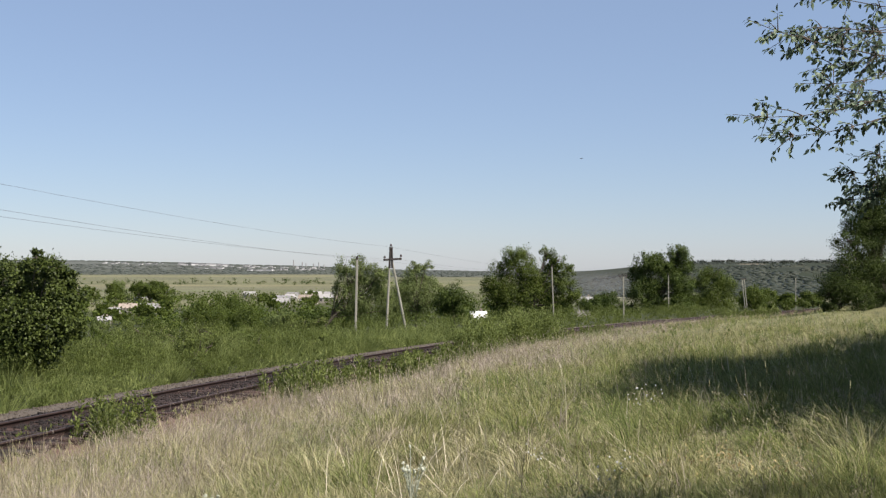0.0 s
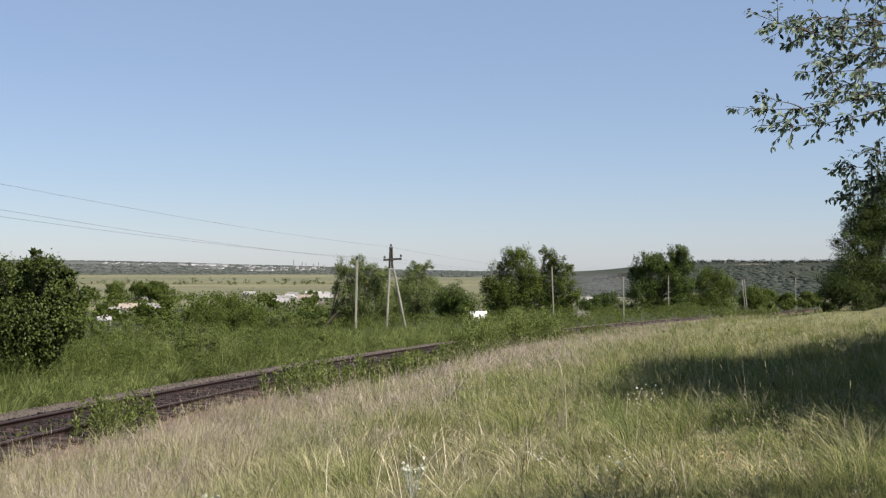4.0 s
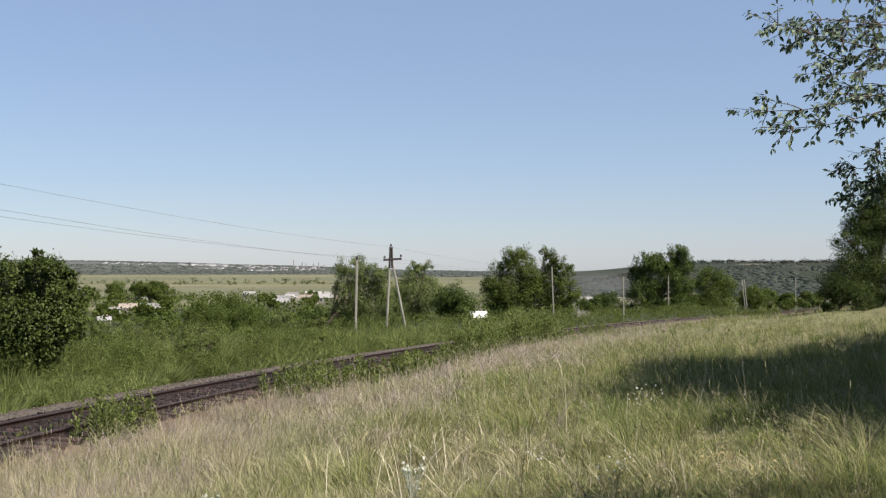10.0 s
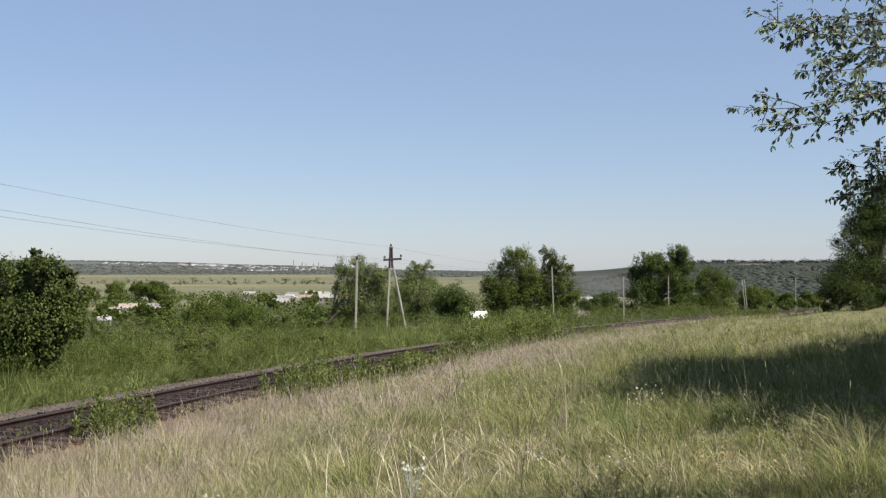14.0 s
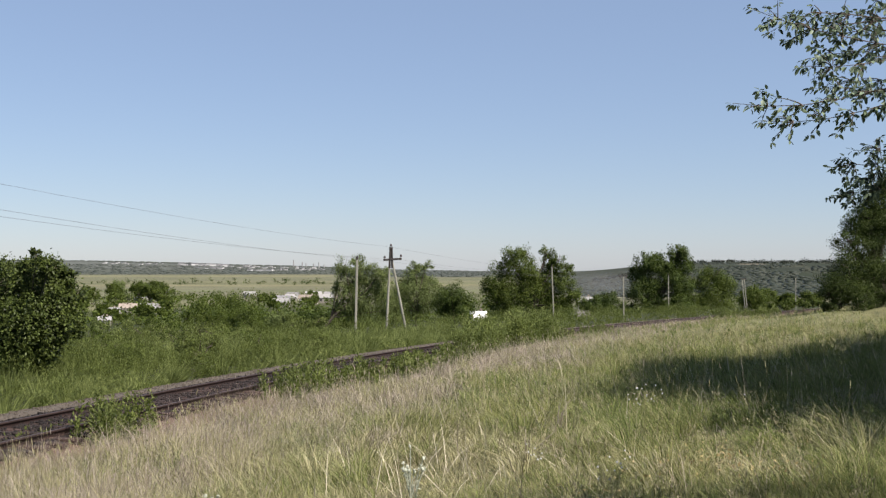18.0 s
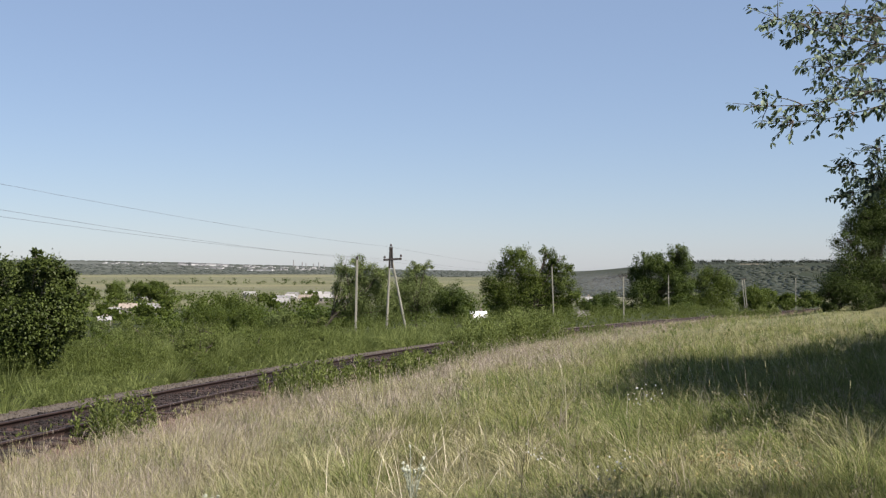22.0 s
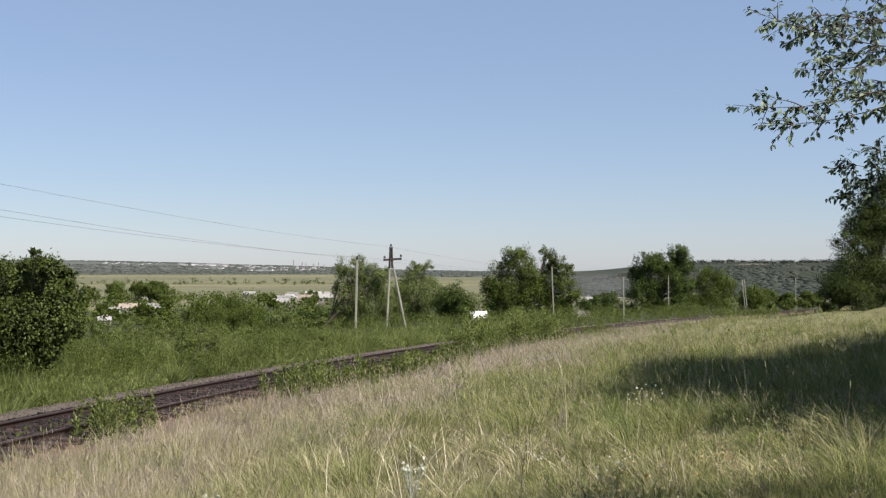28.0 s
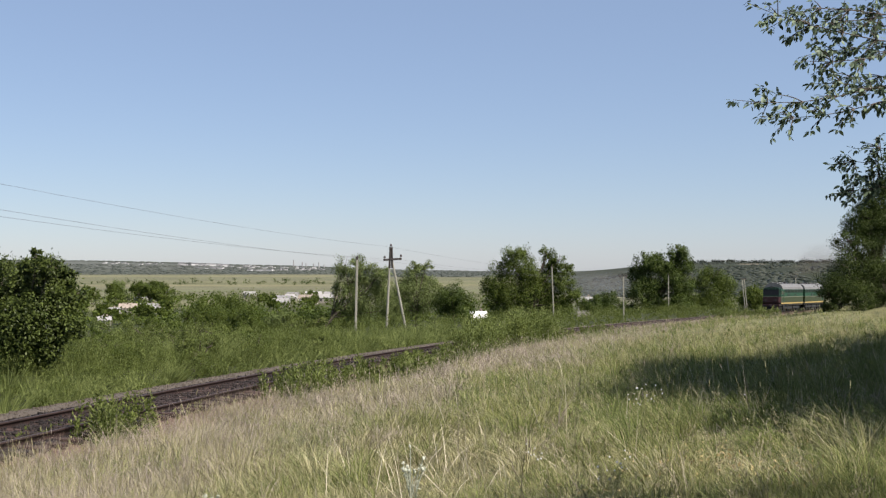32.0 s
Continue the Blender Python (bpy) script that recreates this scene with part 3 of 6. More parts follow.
# the big dark trees on the crest of the field
for i, (bx, by, lobes) in enumerate((
        ((23.5), 57.5, [((21.71, 57.00, 1.03), 1.45), ((20.89, 57.00, 0.58), 1.0), ((20.50, 57.00, 0.28), 0.6), ((22.96, 57.50, 1.48), 1.7), ((22.06, 57.50, 2.39), 1.2), ((23.33, 58.00, 3.62), 1.4), ((22.57, 58.00, 3.93), 0.9), ((21.76, 57.50, 3.15), 0.6), ((23.80, 58.00, 5.47), 1.2), ((23.03, 58.00, 4.70), 0.7), ((23.51, 57.00, 0.73), 1.5), ((22.79, 56.50, 0.23), 0.75), ((21.72, 56.50, 0.17), 0.65), ((23.54, 56.00, 0.15), 0.8), ((22.0, 56.0, -0.45), 0.75), ((23.5, 55.6, -0.55), 0.8), ((20.9, 56.6, -0.3), 0.6), ((24.6, 55.4, -0.5), 0.8), ((23.0, 57.5, 4.2), 1.0), ((24.2, 57.5, 4.6), 1.4), ((24.4, 58.0, 5.9), 1.1)]),
        ((28.5), 60.0, [((26.49, 60.00, 0.84), 2.0), ((27.46, 60.00, 3.06), 2.2), ((26.20, 60.00, 4.33), 1.8), ((27.80, 60.00, 5.60), 2.0), ((29.03, 60.00, 1.47), 2.2), ((26.85, 60.00, 6.55), 1.3)]))):
    broad("big dense dark tree on the crest of the field", (bx, by), lobes, 0.12, 54000 if i == 0 else 24000, LEAF_CREST, 0.22, 21 + i, "trees on the crest", 0.1, clumps=dict(clump=0.44, per=240, flat=0.8, hollow=0.2, loose=1.0))

# low growth about the feet of the big trees
for i, (bx, by, r) in enumerate(((20.6, 56.6, 0.55), (21.9, 55.6, 0.7), (23.4, 55.2, 0.75), (24.9, 54.8, 0.75))):
    g = ground_point(bx, by)
    broad("low dark bush at the foot of the big trees", (bx, by), [((bx - 0.3 * r, by, g[2] + 0.5 * r), 0.8 * r), ((bx + 0.5 * r, by + 0.2, g[2] + 0.7 * r), 0.75 * r), ((bx, by - 0.1, g[2] + 0.25 * r), 0.7 * r)], 0.12, 1500, LEAF_CREST, 0.05, 25 + i, "bushes under the big trees", 0.1, "bush", "bush")

# bushes that fill the slope below the line
_rng = np.random.RandomState(31)
for i, (bx, by, r, pale) in enumerate(((-47, 180, 1.6, 1), (-41, 172, 1.9, 0), (-37, 190, 4.2, 0), (-33, 165, 3.4, 0), (-30, 150, 3.0, 0), (-26, 140, 2.6, 0), (-27, 175, 2.2, 1), (-21, 160, 1.9, 0), (-22, 120, 2.0, 0), (-17, 110, 1.6, 1), (-30, 105, 1.3, 0), (-38, 130, 1.6, 0), (-54, 150, 3.2, 0), (-57, 200, 2.2, 1), (-35, 85, 1.6, 0), (-28, 80, 1.3, 1), (-24, 92, 1.3, 0), (-12, 150, 2.2, 0), (-8, 165, 2.2, 0), (22, 205, 2.4, 0), (33, 230, 2.6, 0), (52, 232, 2.6, 0), (72, 245, 2.8, 0), (80, 250, 1.9, 0), (90, 262, 2.0, 0), (-45, 240, 3.0, 0), (-15, 190, 2.6, 1), (-20, 72, 1.2, 1), (-11.5, 50, 0.8, 1), (-13.5, 46, 0.7, 0), (-9.5, 56, 0.9, 0), (-7.5, 60, 0.7, 1), (-16, 50, 1.0, 0), (-13, 58, 1.1, 1), (-18, 56, 1.2, 0), (-15, 40, 0.55, 1), (-10, 44, 0.5, 1), (-16, 64, 1.1, 0), (-26, 66, 1.4, 0), (-11, 84, 1.3, 1), (60.2, 198, 1.2, 0), (67.3, 209.5, 1.3, 0), (74.3, 220.8, 1.4, 0), (81, 231, 1.4, 0))):
    g = ground_point(bx, by)
    lobes = [((bx + _rng.normal(0, 0.5) * r, by + _rng.normal(0, 0.5) * r, g[2] + r * _rng.uniform(0.6, 1.25)), r * _rng.uniform(0.5, 0.8)) for _ in range(6)]
    broad("leafy green bush on the slope below the line", (bx, by), lobes, 0.08 + 0.0014 * by, int(min(5200, max(1500, 1000 * r * r))), (WEED if by < 100 else LEAF_GREY) if pale else LEAF, 0.07, 40 + i, "bushes on the slope", 0.3, "bush", "bush")


# ---- poles and wires ----
def porcelain(parent, at):
    bm = rod((at[0], at[1], at[2]), (at[0], at[1], at[2] + 0.12), 0.02, 0.02, 6)
    rod((at[0], at[1], at[2] + 0.08), (at[0], at[1], at[2] + 0.2), 0.12, 0.1, 8, bm)
    rod((at[0], at[1], at[2] + 0.2), (at[0], at[1], at[2] + 0.32), 0.1, 0.06, 8, bm)
    part("insulator", bm, GLAZE, parent, "brown porcelain insulator")


def single_pole(x, y, top, arm=0.0, lean=(0, 0), label="slender weathered concrete telegraph pole", width=0.08):
    g = ground_point(x, y)
    h = top - g[2]
    p = thing("telegraph_pole", label, "pole", "poles along the line", pose(*g, lean[0], lean[1], 0))
    part("post", box((width * 2, width * 1.6, h + 0.3), (0, 0, h / 2 - 0.15), 0.03), CONCRETE, p)
    part("cap", box((width * 1.5, width * 1.5, 0.5), (0, 0, h + 0.05), 0.03), TIMBER, p, "dark timber pole top")
    if arm:
        az = 30
        part("crossarm", box((arm, 0.09, 0.09), (0, 0, h - 0.15), 0.01, turn=pose(0, 0, 0, 0, 0, az)), TIMBER, p, "dark timber crossarm")
        for k in (-0.45, 0.45):
            porcelain(p, (k * arm * math.cos(radians(az)), k * arm * math.sin(radians(az)), h - 0.1))
    return p


def twin_pole(x, y, top):
    """Two legs that meet under the arm."""
    g = ground_point(x, y)
    h = top - g[2]
    p = thing("power_pole", "twin-legged concrete power pole with a dark crossarm and insulators", "pole", "", pose(*g))
    for k, off in ((-1, 0.0), (1, 0.35)):
        bm = rod((-0.45 if k < 0 else 1.5, off, -0.3), (k * 0.11, 0, h - 1.3), 0.13, 0.095, 8)
        part("leg", bm, CONCRETE, p)
        bm = rod((k * 0.14, 0, h - 2.0), (k * 0.07, 0, h - 0.2), 0.11, 0.09, 8)
        part("top_strut", bm, TIMBER, p, "dark timber strut")
    part("crossarm", box((1.75, 0.17, 0.2), (0.15, -0.05, h - 1.15), 0.02, turn=pose(0, 0, 0, 0, -4, 0)), TIMBER, p, "dark timber crossarm")
    part("top_block", box((0.34, 0.2, 0.26), (0, 0, h - 0.1), 0.03), TIMBER, p)
    for at in ((-0.6, -0.05, h - 1.12), (0.95, -0.05, h - 1.0), (0, 0, h)):
        porcelain(p, at)
    return p


A_POLE = (-4.96, 102.00, 3.65)
twin_pole(A_POLE[0], A_POLE[1], A_POLE[2])
single_pole(*(-7.53, 92.00, 2.38), lean=(0, 1.2), label="weathered concrete pole leaning slightly among weeds", width=0.1)
single_pole(*(14.70, 142.00, 1.90), lean=(0, -2.0))
single_pole(*(23.49, 139.00, 0.57), 1.1, (0, -0.8))
single_pole(*(43.20, 205.00, 0.41))
single_pole(*(60.75, 215.00, -0.55), 0.0, (0, -6))
single_pole(*(61.38, 216.00, -0.45), 0.9, (0, -5))
single_pole(*(70.86, 215.00, -0.21), 0.0)


def wire(a, b, sag, r=0.0065):
    a, b = np.array(a), np.array(b)
    t = np.linspace(0, 1, 40)[:, None]
    p = a + (b - a) * t
    p[:, 2] -= (4 * sag * t * (1 - t))[:, 0]
    v, f = tube(p, np.full(40, r), 4)
    return tagged(new("power_wire", mesh_of("power_wire", v, f, WIRE)), "thin sagging overhead power wire", "wire", "power wires")


for (a, b, c) in (((-5.07, 102.00, 3.70), (-22.74, 46.00, 5.98), (22.91, 139.00, 0.65)), ((-5.55, 102.00, 2.36), (-22.72, 46.00, 4.76), (23.49, 139.00, 0.43)), ((-4.10, 102.00, 2.46), (-22.47, 45.50, 4.34), (23.93, 139.00, 0.50))):
    wire(a, b, 0.35)
    wire(a, c, 0.5)


# ---- grasses, weeds ----
def scatter(n, near, far, power, rng, az0=-25.5, az1=27.0):
    d = near + (far - near) * rng.rand(n) ** power
    a = np.radians(rng.uniform(az0, az1, n))
    return d * np.sin(a), d * np.cos(a), d


STIRRED = []


def stuff(name, label, pieces, mat, category="grass"):
    v, f = joined(pieces)
    return tagged(new(name, mesh_of(name, v, f, mat)), label, category, kind="stuff")


def spot(x, y, cx, cy, rx, ry):
    """A soft-edged patch of the meadow: 1 in its middle, 0 outside, with a ragged rim."""
    q = np.hypot((x - cx) / rx, (y - cy) / ry) + 0.25 * wave(x, y, 2.4, 101)
    return smooth(q, 1.25, 0.55)


def meadow(x, y):
    """How far each kind of growth rules a place: rosy seed grass, green grass, blue-green herbs, dead litter, lush leaning grass."""
    u, s = side_of(x, y)
    edge = 6.8 + 0.2 * np.clip(s, -5, 12) + 0.09 * np.clip(s - 12, 0, 60) + 0.9 * wave(x, y, 0.8, 102)
    rosy = 0.8 * smooth(u - edge, 2.0, -1.6) * smooth(0.8 * wave(x, y, 1.1, 105) + 0.5 * wave(x, y, 3.0, 106), -1.0, 0.3)
    # the patch at (7.2, 19) puts darker grass under the tree shadow to deepen it
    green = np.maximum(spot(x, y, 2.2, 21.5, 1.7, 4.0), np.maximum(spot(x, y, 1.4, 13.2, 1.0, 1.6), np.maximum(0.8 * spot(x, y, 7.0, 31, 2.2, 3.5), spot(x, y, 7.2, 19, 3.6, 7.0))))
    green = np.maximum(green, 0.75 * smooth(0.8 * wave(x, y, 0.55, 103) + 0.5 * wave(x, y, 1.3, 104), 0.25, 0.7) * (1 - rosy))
    blue = np.maximum(spot(x, y, -1.8, 15.2, 0.8, 1.1), np.maximum(0.8 * spot(x, y, 18, 44, 3.5, 4), 0.5 * spot(x, y, 20, 52, 6, 6)))
    litter = np.maximum(spot(x, y, 0.1, 10.4, 0.95, 1.5), spot(x, y, 2.9, 9.4, 0.6, 0.7))
    litter = np.maximum(litter, 0.8 * spot(x, y, -0.9, 9.6, 0.5, 0.6))
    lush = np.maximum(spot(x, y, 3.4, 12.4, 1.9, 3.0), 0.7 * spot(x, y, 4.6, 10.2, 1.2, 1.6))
    return rosy, green, blue, litter, lush


def build_grass():
    rng = np.random.RandomState(77)
    mats = {"olive": [], "fresh": [], "straw": [], "rosy": [], "silver": []}
    kinds = (("straw", 0.22, 0.5, 0.07), ("olive", 0.16, 0.42, 0.09), ("fresh", 0.12, 0.36, 0.1), ("silver", 0.1, 0.26, 0.08), ("rosy", 0.25, 0.52, 0.08))

    def sow(kind, x, y, h, w, **k):
        v, f, tip, way = blades(x, y, h, w, rng, **k)
        mats[kind].append((v, f))
        return tip, way

    def choose(x, y, zones):
        """Which kind grows at each place."""
        rosy, green, blue, litter, lush = zones
        dry = np.clip(0.34 + 0.5 * wave(x, y, 0.45, 21) + 0.45 * wave(x, y, 1.5, 22) + 0.18 * smooth(x, 1, -5), 0.05, 1)
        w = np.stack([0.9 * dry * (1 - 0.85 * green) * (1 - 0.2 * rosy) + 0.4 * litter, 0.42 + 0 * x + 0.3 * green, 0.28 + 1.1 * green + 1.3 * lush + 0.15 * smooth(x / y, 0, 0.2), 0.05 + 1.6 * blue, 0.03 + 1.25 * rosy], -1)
        w[:, 1:3] *= (1 - 0.45 * rosy)[:, None]
        c = np.cumsum(w / w.sum(1)[:, None], 1)
        return (rng.rand(len(x))[:, None] > c).sum(1).clip(0, 4)

    # tufts of blades that fan out from their roots
    for tufts, per, near, far, power, fine in ((8200, 15, 6.8, 18, 1.0, True), (17000, 13, 16, 48, 1.15, False), (17000, 11, 44, 150, 1.0, False)):
        tx, ty, td = scatter(tufts, near, far, power, rng)
        u, s = side_of(tx, ty)
        ok = (u > 1.75 + 0.45 * smooth(s, 5, -1) + 2.1 * smooth(s, 13, 20) * smooth(s, 56, 48) + 0.55 * wave(tx, ty, 1.3, 6)) & (s < 240)
        tx, ty, td, u = tx[ok], ty[ok], td[ok], u[ok]
        zones = meadow(tx, ty)
        tall = np.clip(0.85 + 0.6 * wave(tx, ty, 0.8, 23) + 0.55 * wave(tx, ty, 2.6, 29) + rng.normal(0, 0.25, len(tx)), 0.25, 2.0)
        tall = tall * (1 - 0.6 * zones[3]) * (1 + 0.05 * zones[4]) * (1 - 0.7 * spot(tx, ty, -0.28, 9.2, 0.35, 1.6)) * (1 - 0.35 * smooth(td, 10.5, 8) * smooth(tx, -1.5, 1.5))
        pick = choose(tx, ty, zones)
        lean = rng.normal(0, 0.27, (len(tx), 2)) + np.stack([-0.1 * smooth(tx / ty, -0.15, 0.2) - 0.45 * zones[4] + 0.35 * wave(tx, ty, 0.9, 41), 0.25 * wave(tx, ty, 0.9, 42)], -1)
        for k, (kind, lo, hi, spread) in enumerate(kinds):
            m = np.nonzero(pick == k)[0]
            if not len(m):
                continue
            m = np.repeat(m, per)
            a, q = rng.uniform(0, 6.28, len(m)), rng.rand(len(m)) ** 0.5
            rad = spread * (1 + 0.02 * td[m]) * 1.3
            ox, oy = np.cos(a) * q, np.sin(a) * q
            h = rng.uniform(lo, hi, len(m)) * tall[m]
            w = (0.0032 + 0.00022 * td[m]) * rng.uniform(0.6, 1.4, len(m)) * (1.2 if kind == "fresh" else 1.0)
            sow(kind, tx[m] + ox * rad, ty[m] + oy * rad, h, w, lean=0.26, bend=0.7, fine=fine, wind=np.stack([lean[m, 0] + 0.45 * ox, lean[m, 1] + 0.45 * oy], -1))
    # the same growth, thinner, about and behind the viewer
    a, q = rng.uniform(0, 6.28, 3200), 1.2 + 8.0 * rng.rand(3200) ** 0.6
    tx, ty = np.repeat(q * np.sin(a), 9), np.repeat(q * np.cos(a), 9)
    pick = np.repeat(rng.choice(3, 3200, p=(0.3, 0.4, 0.3)), 9)
    for k in range(3):
        m = pick == k
        sow(kinds[k][0], tx[m] + rng.normal(0, 0.07, m.sum()), ty[m] + rng.normal(0, 0.07, m.sum()), rng.uniform(0.1, 0.3, m.sum()), 0.005 * rng.uniform(0.6, 1.4, m.sum()), lean=0.4, bend=0.7)
    # tussocks: single big clumps of long arching blades, each of one kind
    for count, near, far, per in ((230, 9.7, 17, 80), (560, 15, 42, 52)):
        x, y, d = scatter(count, near, far, 1.0, rng)
        u, s = side_of(x, y)
        ok = (u > 3.5) & (spot(x, y, -0.28, 9.2, 0.4, 1.8) < 0.2)
        x, y, d = x[ok], y[ok], d[ok]
        zones = meadow(x, y)
        pick = choose(x, y, zones)
        big = rng.uniform(0.7, 1.3, len(x)) * (1 - 0.4 * zones[3])
        tilt = rng.normal(0, 0.22, (len(x), 2)) + np.stack([-0.12 - 0.4 * zones[4], 0 * x], -1)
        for k, (kind, lo, hi, spread) in enumerate(kinds):
            m = np.repeat(np.nonzero(pick == k)[0], per)
            if not len(m):
                continue
            a, q = rng.uniform(0, 6.28, len(m)), rng.rand(len(m)) ** 0.5
            ox, oy = np.cos(a) * q, np.sin(a) * q
            h = rng.uniform(0.22, 0.52, len(m)) * big[m] * (0.75 if kind == "silver" else 1.0)
            w = (0.0045 + 0.00025 * d[m]) * rng.uniform(0.6, 1.4, len(m))
            sow(kind, x[m] + 0.13 * ox, y[m] + 0.13 * oy, h, w, lean=0.16, bend=1.0, fine=True, wind=np.stack([tilt[m, 0] + 0.6 * ox, tilt[m, 1] + 0.6 * oy], -1))
    # tall seed-bearing stems, thickest along the edge of the bank
    for n, near, far, power in ((5200, 7.5, 17, 1.0), (30000, 14, 48, 1.1), (26000, 44, 130, 1.0)):
        x, y, d = scatter(n, near, far, power, rng)
        u, s = side_of(x, y)
        zones = meadow(x, y)
        thick = np.clip(0.04 + 0.55 * zones[0] + 0.4 * wave(x, y, 0.5, 25) + 0.6 * wave(x, y, 2.6, 26), 0.02, 1)
        thick = thick * (1 - 0.6 * smooth(d, 10.5, 8) * smooth(x, -1.5, 1.5)) * (1 - 0.5 * zones[1]) * (1 - 0.45 * smooth(x / y, 0.05, 0.25)) * (1 - 0.4 * smooth(x / y, 0.05, 0.2) * smooth(d, 18, 30))
        ok = (u > 1.8 + 0.2 * smooth(s, 5, -1) + 2.4 * smooth(s, 13, 20) * smooth(s, 56, 48) + 0.4 * wave(x, y, 1.1, 7)) & (rng.rand(n) < thick) & (s < 200)
        x, y, d, u = x[ok], y[ok], d[ok], u[ok]
        h = (0.3 + 0.62 * rng.rand(len(x)) ** 1.6) * (0.92 + 0.3 * wave(x, y, 0.8, 27) + 0.25 * wave(x, y, 3.1, 28))
        rosy = rng.rand(len(x)) < 0.12 + 0.85 * zones[0][ok]
        blow = np.stack([0.03 - 0.2 * smooth(x / y, -0.15, 0.2) + 0.3 * wave(x, y, 0.7, 43), 0.25 * wave(x, y, 0.7, 44)], -1)
        for kind, m in (("rosy", rosy), ("straw", ~rosy)):
            tip, way = sow(kind, x[m], y[m], h[m], (0.0026 + 0.00026 * d[m]) * rng.uniform(0.7, 1.5, m.sum()), lean=0.27, bend=0.45, wind=blow[m])
            k = m.sum()
            mats[kind].append(heads(tip, way, rng.uniform(0.06, 0.14, k), 0.005 + 0.0003 * d[m], rng))
    # bleached stalks, sprawled about the litter and standing singly elsewhere
    stalks = []
    for cx, cy, rx, ry, n, lo, hi, lean in ((0.15, 10.2, 0.75, 1.0, 110, 0.3, 0.75, 0.75), (2.9, 9.5, 0.5, 0.6, 30, 0.15, 0.4, 0.9), (-7.1, 18.9, 0.45, 0.8, 60, 0.3, 0.8, 0.35), (0.0, 15.0, 4.5, 6.0, 150, 0.35, 0.85, 0.3), (3.2, 13.0, 1.6, 2.5, 60, 0.3, 0.55, 0.6)):
        x, y = rng.normal(cx, rx, n), rng.normal(cy, ry, n)
        u, s = side_of(x, y)
        ok = (u > 1.8) & (np.hypot(x, y) > 8.5)
        x, y = x[ok], y[ok]
        v, f, tip, way = blades(x, y, rng.uniform(lo, hi, len(x)), rng.uniform(0.004, 0.008, len(x)) * (0.6 + 0.04 * y), rng, lean=lean, bend=0.35, fine=True, wind=np.array([[-0.1, 0.0]]).repeat(len(x), 0))
        stalks.append((v, f))
    stuff("dead_stalks", "bleached dry stalks sprawled in the grass", stalks, DEAD_STALK)
    # flattened dead litter between the tufts
    x, y, d = scatter(36000, 8.0, 24, 1.0, rng)
    u, s = side_of(x, y)
    ok = (u > 2.0) & (wave(x, y, 1.4, 51) + 1.2 * meadow(x, y)[3] + rng.normal(0, 0.5, len(x)) > 0.0)
    x, y, d = x[ok], y[ok], d[ok]
    v, f, tip, way = blades(x, y, rng.uniform(0.12, 0.32, len(x)), 0.0032 + 0.0003 * d, rng, lean=1.3, bend=0.3)
    stuff("grass_litter", "flattened dead grass between the tufts", [(v, f)], LITTER)
    # a short bright sward close by
    x, y, d = scatter(60000, 8.0, 15, 1.0, rng)
    ok = rng.rand(len(x)) < (0.2 + 0.7 * smooth(d, 13, 8) * smooth(x, -2.5, 1.0)) * (1 - 0.8 * meadow(x, y)[3])
    x, y, d = x[ok], y[ok], d[ok]
    v, f, tip, way = blades(x, y, rng.uniform(0.05, 0.2, len(x)) * (1 + 0.4 * wave(x, y, 1.8, 61)), 0.003 + 0.0003 * d, rng, lean=0.7, bend=0.5)
    stuff("short_sward", "short yellow-green sward close to the viewer", [(v, f)], SWARD)
    stuff("straw_grass", "dry straw-coloured grass on the slope", mats["straw"], STRAW)
    STIRRED.append(stuff("rosy_grass", "tall pinkish seed grass along the bank", mats["rosy"], ROSY))
    stuff("olive_grass", "short olive-green meadow grass", mats["olive"], OLIVE)
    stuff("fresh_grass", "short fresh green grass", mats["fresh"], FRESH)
    stuff("wormwood", "silvery grey-green wormwood among the grass", mats["silver"], SILVER)


def build_field_herbs():
    """Low leafy herbs and dead twiggy clumps in loose patches among the grass."""
    rng = np.random.RandomState(37)
    for name, words, mat, n, near, far, seed in (("grey_herbs", "grey-green wormwood clumps scattered over the slope", SILVER, 1800, 9, 75, 91), ("green_herbs", "low fresh green herbs in the meadow", FRESH, 2800, 8, 75, 92), ("dry_herbs", "dead brownish herb clumps in the grass", LITTER, 700, 6, 18, 93)):
        x, y, d = scatter(n, near, far, 1.15, rng)
        u, s = side_of(x, y)
        ok = (u > 3) & (wave(x, y, 0.5, seed) + 0.5 * wave(x, y, 1.7, seed + 10) + 0.35 * smooth(x / y, -0.1, 0.2) > 0.3)
        x, y, d = x[ok], y[ok], d[ok]
        h = rng.uniform(0.14, 0.42, len(x)) * (0.75 + 0.25 * smooth(d, 8, 14))
        stuff(name, words, [plants(x, y, h, 44, 0.022 + 0.0011 * d, rng, 0.45, 0.05, 0.22)], mat, "herbs")


